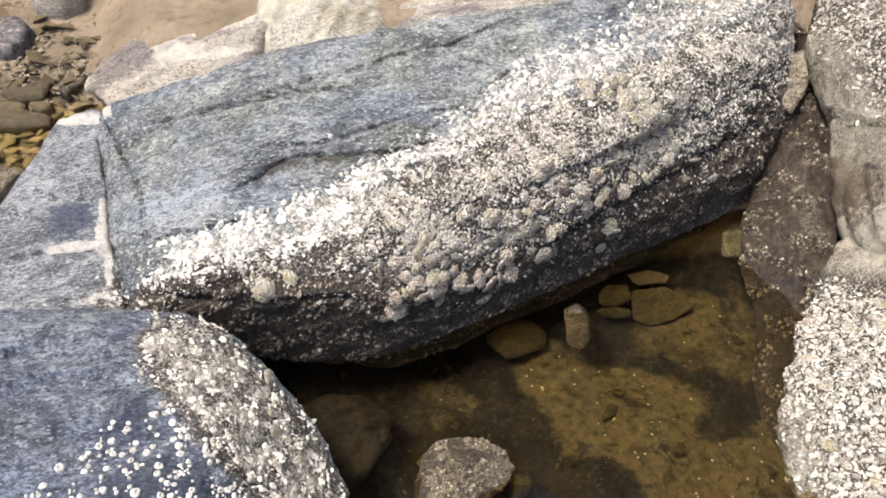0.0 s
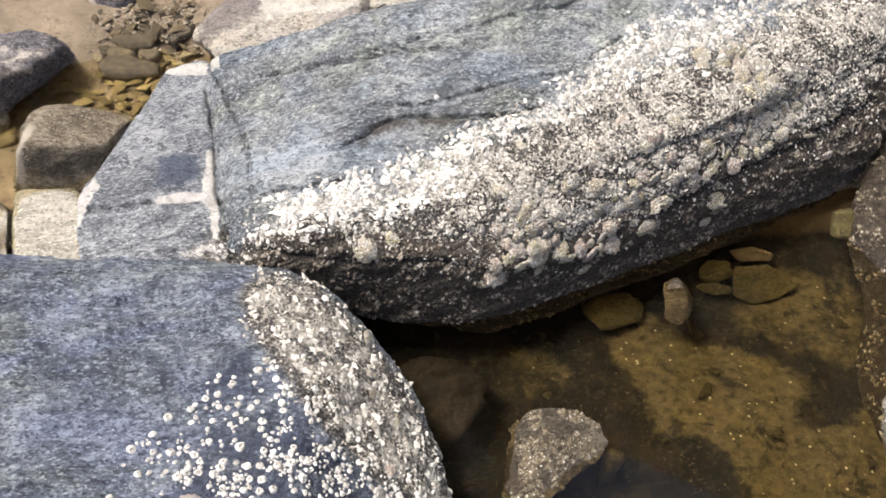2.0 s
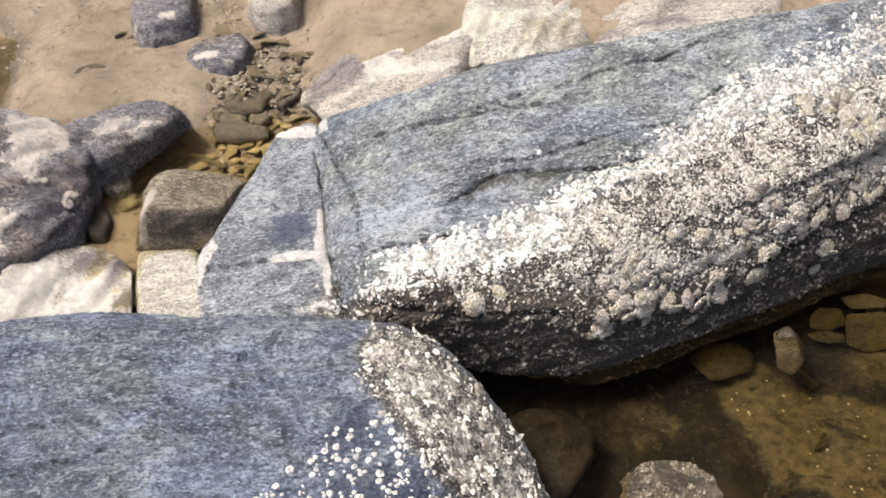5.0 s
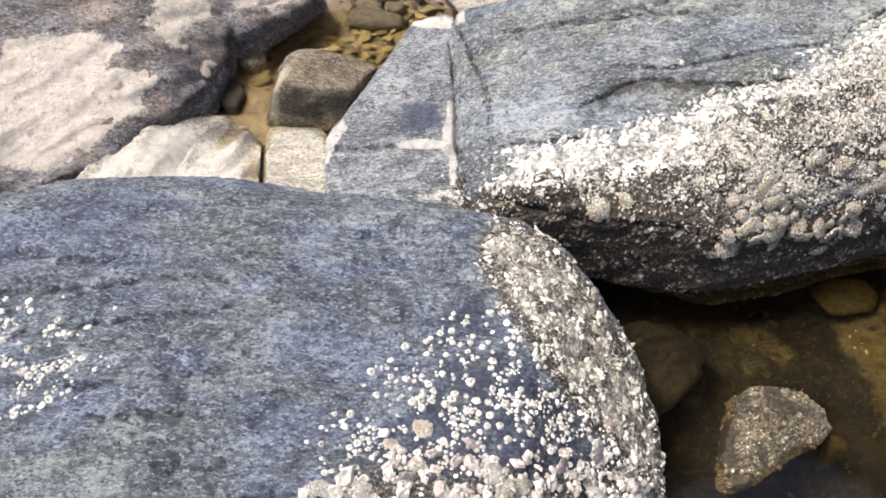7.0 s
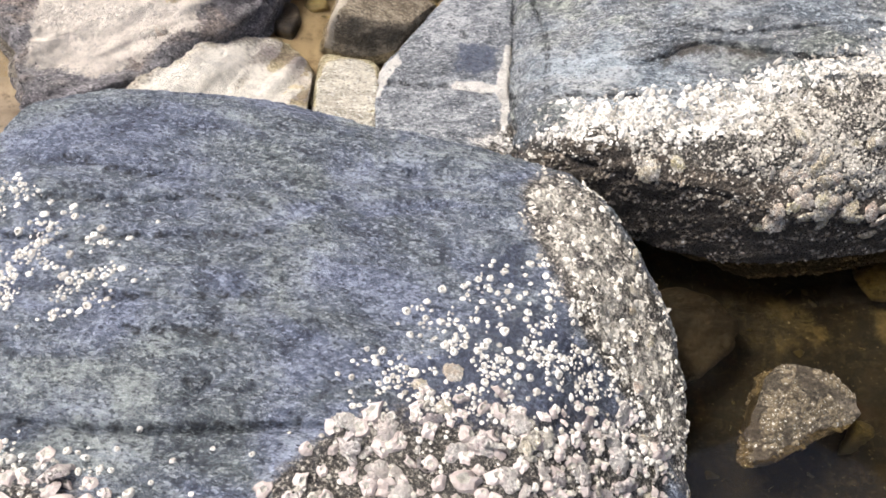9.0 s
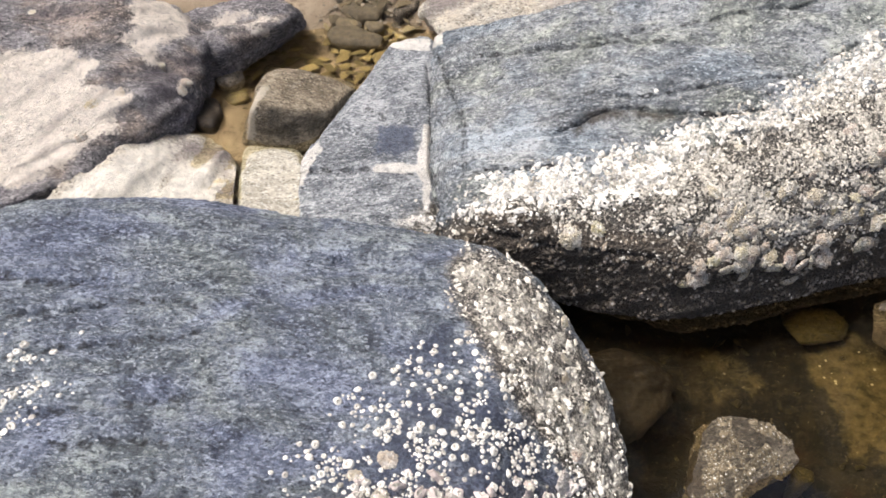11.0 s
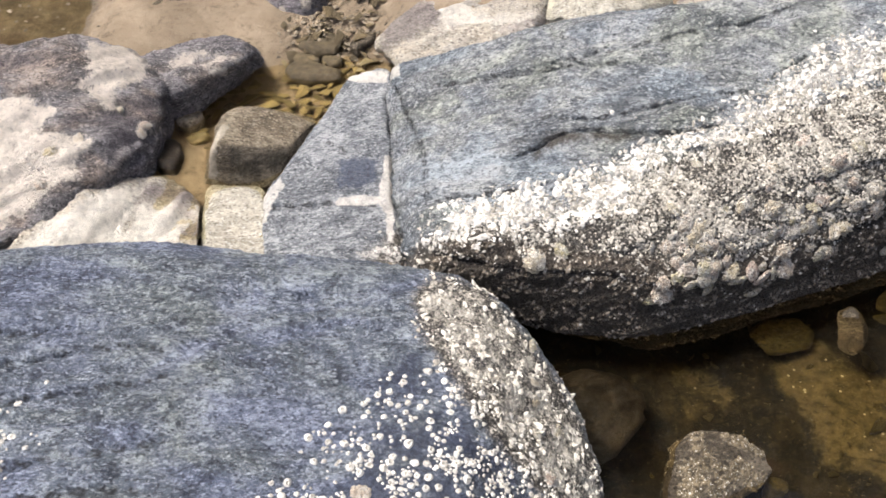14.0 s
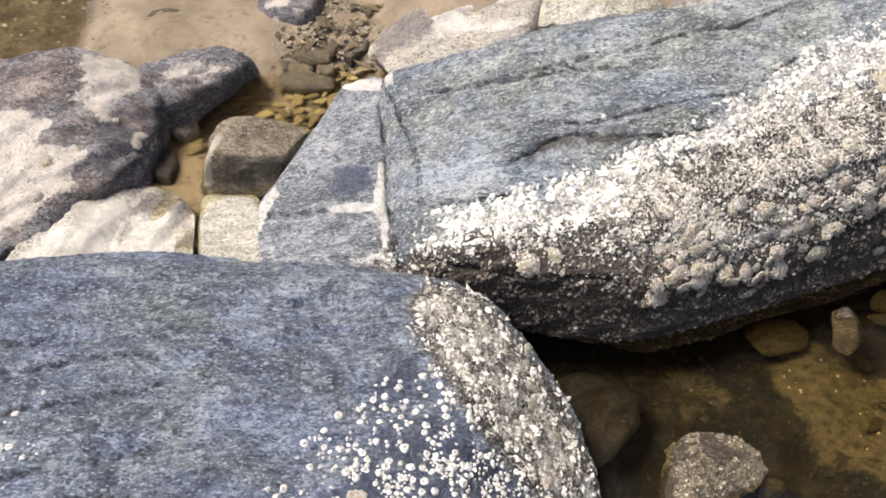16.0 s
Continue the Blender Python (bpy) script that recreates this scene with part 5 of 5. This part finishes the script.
def ground():
    """One sheet to the horizon: beach behind, the front pool's hollow, the shallow back pool."""
    def axis(lo, hi, step):
        mid = np.arange(lo, hi, step)
        out = np.geomspace(step * 2, 400, 26)
        return np.concatenate([lo - out[::-1], mid, hi + out])

    xs, ys = axis(-1.5, 2.0, 0.016), axis(0.1, 3.0, 0.016)
    x, y = np.meshgrid(xs, ys)
    wob = np.array([noise.noise(Vector((a * 2.6, b * 2.6, 1))) for a, b in zip(x.ravel(), y.ravel())]).reshape(x.shape) * (np.abs(x) < 5) * (np.abs(y) < 6)
    z = -0.005 + 0.07 * smooth(1.5, 1.68, y) + 0.03 * np.exp(-(((x + 0.37) / 0.06) ** 2 + ((y - 1.35) / 0.08) ** 2)) + 0.05 * smooth(1.9, 6, y)
    z += 0.02 * np.exp(-(((x + 0.36) / 0.16) ** 2 + ((y - 1.70) / 0.12) ** 2))
    z -= 0.02 * np.exp(-(((x + 0.1) / 0.1) ** 2 + ((y - 1.62) / 0.12) ** 2))
    z -= 0.05 * smooth(-0.5, -0.66, x) * smooth(1.62, 1.7, y) * (1 - smooth(1.95, 2.1, y))
    z += 0.08 * np.maximum(smooth(-1.05, -1.5, x + 0.5 * wob), smooth(0.0, 0.12, x) * smooth(1.1, 1.2, y)) + 0.06 * (1 - smooth(0.95, 1.1, y)) * np.maximum(1 - smooth(-0.1, 0.05, x), smooth(1.25, 1.45, x + 0.2 * wob))
    pool = smooth(0.0, 0.14, x + 0.1 * wob) * (1 - smooth(1.15, 1.4, x - 0.2 * wob)) * (1 - smooth(1.0, 1.14, y)) * smooth(-0.35, -0.05, y + 0.3 * wob)
    rise = np.exp(-(((x - 0.74) / 0.2) ** 2 + ((y - 0.68) / 0.17) ** 2))
    z = z * (1 - pool) + pool * (-0.135 + 0.06 * rise)
    at = np.stack([x.ravel(), y.ravel()], 1)
    mound = np.maximum(zone([[(0.606, 0.9), (0.686, 0.95), (0.745, 0.867), (0.839, 0.844), (0.885, 0.812), (0.889, 0.762), (0.834, 0.724), (0.844, 0.69), (0.904, 0.683), (0.971, 0.715), (1.08, 0.74), (1.08, 0.4), (0.7, 0.42), (0.7, 0.643), (0.683, 0.681), (0.632, 0.728), (0.625, 0.8)]], at, 0.03), 0.6 * zone([[(0.8, 0.95), (0.97, 1.03), (1.1, 1.0), (1.1, 0.76), (0.93, 0.79), (0.82, 0.88)], [(0.4, 0.92), (0.52, 0.93), (0.55, 0.83), (0.45, 0.8)]], at, 0.04)).reshape(x.shape)
    flat = np.stack([x.ravel(), y.ravel()], 1)
    bumps = np.array([0.006 * noise.noise(Vector((a * 9, b * 9, 3))) + 0.004 * noise.noise(Vector((a * 34, b * 34, 7))) for a, b in flat]).reshape(x.shape)
    z += bumps * (1 + 0.8 * pool) * (np.abs(x) < 4) * (np.abs(y) < 5)
    ny, nx = x.shape
    i = np.arange(ny * nx).reshape(ny, nx)
    faces = np.stack([i[:-1, :-1], i[:-1, 1:], i[1:, 1:], i[1:, :-1]], -1).reshape(-1, 4)
    me = bpy.data.meshes.new("ground")
    me.from_pydata(np.stack([x.ravel(), y.ravel(), z.ravel()], 1).tolist(), [], faces.tolist())
    me.polygons.foreach_set("use_smooth", [True] * len(me.polygons))
    me.materials.append(M_SAND)
    for name, val in (("pool", np.maximum(pool, 0.53 * smooth(-0.5, -0.62, x) * smooth(1.6, 1.7, y) * (1 - smooth(1.95, 2.1, y)))), ("mound", mound * pool)):
        me.attributes.new(name, "FLOAT", "POINT").data.foreach_set("value", val.ravel())
    return tagged(new("ground", me), "wet tan beach sand and olive pool bed", "ground", kind="structure")


ground()


def cliff_wall():
    """The plain cliff that closes the cove; it shows only as the dark mirror image in the pool."""
    r = np.random.default_rng(3)
    verts, faces = [], []
    cols, rows = 40, 14
    for i in range(cols + 1):
        az = radians(-35 + 130 * i / cols)
        top = float(np.interp(-35 + 130 * i / cols, (-35, 10, 24, 28, 32, 40, 95), (12.0, 12.6, 12.2, 11.2, 9.7, 9.25, 9.6))) + r.uniform(-0.12, 0.12)
        for j in range(rows + 1):
            far = 6.2 + 0.5 * j / rows + r.uniform(-0.12, 0.12)
            verts.append((0.4 + far * math.sin(az), 0.6 + far * math.cos(az), top * j / rows))
        verts.append((0.4 + 9 * math.sin(az), 0.6 + 9 * math.cos(az), top))
        verts.append((0.4 + 9 * math.sin(az), 0.6 + 9 * math.cos(az), 0.0))
    k = rows + 3
    for i in range(cols):
        for j in range(k - 1):
            faces.append((i * k + j, (i + 1) * k + j, (i + 1) * k + j + 1, i * k + j + 1))
    me = bpy.data.meshes.new("backdrop")
    me.from_pydata(verts, [], faces)
    me.materials.append(M_WET)
    for name in ("crust", "stain_shade", "barn", "crack_shade"):
        me.attributes.new(name, "FLOAT", "POINT")
    return tagged(new("backdrop", me), "dark brown rock cliff closing the cove", "cliff", kind="structure")


cliff_wall()


def water(x0, x1, y0, y1, z, material, label):
    me = bpy.data.meshes.new("water")
    me.from_pydata([(x0, y0, z), (x1, y0, z), (x1, y1, z), (x0, y1, z)], [], [(0, 1, 2, 3)])
    me.materials.append(material)
    ob = tagged(new("water", me), label, "water", kind="structure")
    ob.visible_shadow = False
    return ob


water(-0.1, 1.25, -0.25, 1.12, 0.0, M_WATER, "clear brown-tinted water of the front rock pool")
water(-2.5, 0.12, 1.12, 2.2, 0.03, M_SHALLOW, "clear shallow water of the back pool")


# ---- stones on the beach ----
def flat_stone(rim, high, material, label, seed, sharp=1, **kw):
    """A low stone: its outline at the ground, a smaller outline above."""
    mid = sum((Vector(q) for q in rim), Vector()) / len(rim)
    top = [mid + (Vector(q) - mid) * 0.85 + Vector((0, 0, high)) for q in rim]
    low = [Vector(q) - Vector((0, 0, 0.02)) for q in rim]
    return lone_rock([*rim, *top, *low], material, label, seed=seed, coarse=0.014, rounds=sharp, fine=0.009 if sharp else 0.02, amps=(0.006, 0.005, 0.003, 0.001), name="stone", category="stone", **kw)


flat_stone([(-0.356, 1.897, 0.065), (-0.365, 2.047, 0.065), (-0.358, 2.154, 0.065), (-0.246, 2.139, 0.065), (-0.220, 1.976, 0.065), (-0.220, 1.878, 0.065), (-0.301, 1.820, 0.065), (-0.335, 1.836, 0.065)], 0.05, M_LIME, "dark rough stone with white shells, set in sand", 51, crust=[([[(-0.294, 1.490), (-0.252, 1.494), (-0.254, 1.462), (-0.290, 1.467)], [(-0.348, 1.466), (-0.333, 1.465), (-0.334, 1.445), (-0.349, 1.446)]], 0.012, 0.8)])
flat_stone([(-0.112, 1.936, 0.065), (-0.103, 2.038, 0.065), (-0.064, 2.087, 0.065), (0.013, 2.049, 0.065), (0.004, 1.946, 0.065), (-0.008, 1.874, 0.065), (-0.043, 1.850, 0.065), (-0.091, 1.870, 0.065)], 0.06, M_CREAM, "pale rounded stone resting on wet gravel", 52)
flat_stone([(-0.239, 1.777, 0.062), (-0.218, 1.810, 0.062), (-0.162, 1.820, 0.062), (-0.117, 1.832, 0.062), (-0.101, 1.798, 0.062), (-0.112, 1.738, 0.062), (-0.148, 1.714, 0.062), (-0.199, 1.729, 0.062)], 0.03, M_LIME, "dark stone with bright white crust on the sand", 53, crust=[([[(-0.222, 1.360), (-0.198, 1.374), (-0.164, 1.372), (-0.169, 1.355), (-0.211, 1.354)], [(-0.144, 1.382), (-0.116, 1.385), (-0.119, 1.373), (-0.140, 1.372)], [(-0.157, 1.348), (-0.135, 1.345), (-0.136, 1.326), (-0.156, 1.328)], [(-0.209, 1.336), (-0.186, 1.337), (-0.186, 1.321), (-0.207, 1.320)]], 0.01, 0.9)])
flat_stone([(-0.461, 1.751, 0.070), (-0.449, 1.775, 0.070), (-0.410, 1.779, 0.070), (-0.385, 1.771, 0.070), (-0.401, 1.743, 0.070), (-0.425, 1.718, 0.070), (-0.450, 1.721, 0.070)], 0.008, M_SLATE, "flat dark slate half buried in sand", 54)
for i, (rim, high) in enumerate([([(-0.147, 1.690, 0.050), (-0.138, 1.714, 0.050), (-0.104, 1.757, 0.050), (-0.083, 1.763, 0.050), (-0.081, 1.745, 0.050), (-0.110, 1.706, 0.050), (-0.132, 1.672, 0.050)], 0.014), ([(-0.160, 1.631, 0.045), (-0.157, 1.673, 0.045), (-0.128, 1.695, 0.045), (-0.088, 1.674, 0.045), (-0.076, 1.636, 0.045), (-0.083, 1.605, 0.045), (-0.127, 1.605, 0.045)], 0.022), ([(-0.060, 1.626, 0.050), (-0.048, 1.651, 0.050), (-0.016, 1.673, 0.050), (-0.005, 1.663, 0.050), (-0.013, 1.636, 0.050), (-0.044, 1.608, 0.050)], 0.014),
        ([(-0.180, 1.575, 0.030), (-0.172, 1.595, 0.030), (-0.129, 1.593, 0.030), (-0.076, 1.568, 0.030), (-0.079, 1.543, 0.030), (-0.128, 1.540, 0.030), (-0.171, 1.551, 0.030)], 0.012), ([(-0.174, 1.597, 0.035), (-0.164, 1.623, 0.035), (-0.123, 1.619, 0.035), (-0.117, 1.597, 0.035), (-0.139, 1.583, 0.035)], 0.008), ([(-0.113, 1.601, 0.035), (-0.104, 1.625, 0.035), (-0.077, 1.615, 0.035), (-0.075, 1.592, 0.035), (-0.095, 1.581, 0.035)], 0.009), ([(-0.035, 1.735, 0.055), (-0.016, 1.767, 0.055), (0.019, 1.758, 0.055), (0.023, 1.731, 0.055), (-0.006, 1.718, 0.055)], 0.012), ([(0.020, 1.789, 0.055), (0.034, 1.833, 0.055), (0.051, 1.822, 0.055), (0.046, 1.777, 0.055), (0.032, 1.765, 0.055)], 0.014)]):
    flat_stone(rim, 0.4 * high, M_SLATE if rim[0][2] < 0.048 else M_DRIED, "flat grey-brown slate piece on the gravel", 60 + i, 0)
flat_stone([(-0.404, 1.347, 0.020), (-0.389, 1.381, 0.020), (-0.361, 1.374, 0.020), (-0.346, 1.333, 0.020), (-0.354, 1.285, 0.020), (-0.388, 1.295, 0.020)], 0.02, M_WET, "brown silt-covered stone in the shallow pool", 72)
flat_stone([(-0.379, 1.453, 0.020), (-0.365, 1.480, 0.020), (-0.336, 1.473, 0.020), (-0.324, 1.428, 0.020), (-0.347, 1.399, 0.020), (-0.370, 1.416, 0.020)], 0.02, M_BROWN, "small tan stone against the streaked rock", 73)
flat_stone([(-0.362, 1.380, 0.015), (-0.338, 1.405, 0.015), (-0.312, 1.408, 0.015), (-0.305, 1.385, 0.015), (-0.336, 1.361, 0.015)], 0.008, M_WETSLATE, "reddish flat stone under shallow water", 74)
flat_stone([(-0.631, 1.987, 0.020), (-0.632, 2.041, 0.020), (-0.609, 2.053, 0.020), (-0.583, 2.025, 0.020), (-0.580, 1.975, 0.020), (-0.606, 1.960, 0.020)], 0.014, M_SLATE, "brown stone under shallow sandy water", 70)
flat_stone([(-0.632, 2.095, 0.030), (-0.604, 2.158, 0.030), (-0.541, 2.163, 0.030), (-0.457, 2.111, 0.030), (-0.443, 2.044, 0.030), (-0.506, 2.002, 0.030), (-0.583, 2.025, 0.030)], 0.03, M_BROWN, "low brown rock in shallow water", 71)

# ---- pebbles ----
def pebble_mesh(seed, material, flat=0.3):
    r = np.random.default_rng(seed)
    bm = bmesh.new()
    for _ in range(9):
        v = r.normal(0, 1, 3)
        v /= np.linalg.norm(v)
        bm.verts.new((v[0], v[1] * r.uniform(0.4, 0.85), float(np.clip(2.2 * v[2], -1, 1)) * flat))
    bmesh.ops.convex_hull(bm, input=bm.verts)
    bmesh.ops.delete(bm, geom=[v for v in bm.verts if not v.link_faces], context="VERTS")
    bmesh.ops.bevel(bm, geom=bm.edges[:], offset=0.035, segments=1, affect="EDGES")
    me = bpy.data.meshes.new("pebble")
    bm.to_mesh(me)
    bm.free()
    me.materials.append(material)
    return me


WETS = [pebble_mesh(s, M_WETSLATE, 0.11) for s in range(5)]
DRYS = [pebble_mesh(s + 20, M_SLATE, 0.15) for s in range(5)]
rng = np.random.default_rng(5)
laid = []


def lay(x, y, z, r, kind, label, group):
    ob = new("pebble", kind[int(rng.integers(len(kind)))])
    ob.matrix_world = Matrix.Translation((x, y, z)) @ pose(0, 0, 0, rng.normal(0, 10), rng.normal(0, 10), rng.normal(15, 45)) @ Matrix.Diagonal((r, r, r, 1))
    tagged(ob, label, "pebble", group)


for _ in range(5000):
    y = rng.uniform(1.34, 1.7) if rng.random() < 0.78 else rng.uniform(1.6, 1.95)
    x = rng.normal(-0.155 + 0.2 * (y - 1.4), 0.075) if rng.random() < 0.82 else rng.normal(-0.34, 0.035)
    r = rng.choice([0.01, 0.015, 0.022, 0.032], p=[0.2, 0.34, 0.28, 0.18])
    if all((x - a) ** 2 + (y - b) ** 2 > (0.38 * (r + c)) ** 2 for a, b, c in laid):
        laid.append((x, y, r))
        wet = y < 1.6
        lay(x, y, -0.006 + 0.062 * float(smooth(1.5, 1.72, y)) + rng.uniform(0.004, 0.018), r, WETS if wet else DRYS, "flat olive pebble lying under clear water" if wet else "flat brown slate pebble on wet sand", "pebbles in the back pool" if wet else "pebbles on the sand")
    if len(laid) > 298:
        break

def pool_floor(x, y):
    return -0.135 + 0.06 * math.exp(-(((x - 0.74) / 0.2) ** 2 + ((y - 0.68) / 0.17) ** 2))


SUNK = [pebble_mesh(s + 40, M_OLIVE, 0.45) for s in range(6)]
for _ in range(70):
    x, y = rng.uniform(0.3, 1.08), rng.uniform(0.55, 1.02)
    r = rng.choice([0.006, 0.009, 0.014, 0.022], p=[0.4, 0.3, 0.2, 0.1])
    lay(x, y, pool_floor(x, y) + 0.25 * r, r, SUNK, "small brown stone on the pool's silty floor", "stones on the pool floor")


def gravel():
    r = np.random.default_rng(9)
    verts, faces = [], []
    for k in range(2200):
        y = r.uniform(1.3, 2.2)
        x = r.normal(-0.14 + 0.15 * (y - 1.4), 0.13) if k % 3 else r.uniform(-1.0, 0.4)
        s = r.uniform(0.0025, 0.007)
        z = -0.008 + 0.072 * float(smooth(1.5, 1.68, y))
        b = len(verts)
        turn = r.uniform(0, 6.28)
        c, d = math.cos(turn), math.sin(turn)
        for px, py, pz in ((1, 0, 0), (0.3, 0.7, 0), (-0.9, 0.4, 0), (-0.6, -0.7, 0), (0.5, -0.6, 0), (0.1, 0.1, 0.45), (0, 0, -0.5)):
            px, py = px + r.normal(0, 0.15), py + r.normal(0, 0.15)
            verts.append((x + s * (c * px - d * py), y + s * (d * px + c * py), z + s * pz))
        for i in range(5):
            faces += [(b + i, b + (i + 1) % 5, b + 5), (b + (i + 1) % 5, b + i, b + 6)]
    me = bpy.data.meshes.new("gravel")
    me.from_pydata(verts, [], faces)
    me.materials.append(M_GRIT)
    tagged(new("gravel", me), "small brown gravel strewn on wet sand", "gravel", kind="stuff")


gravel()
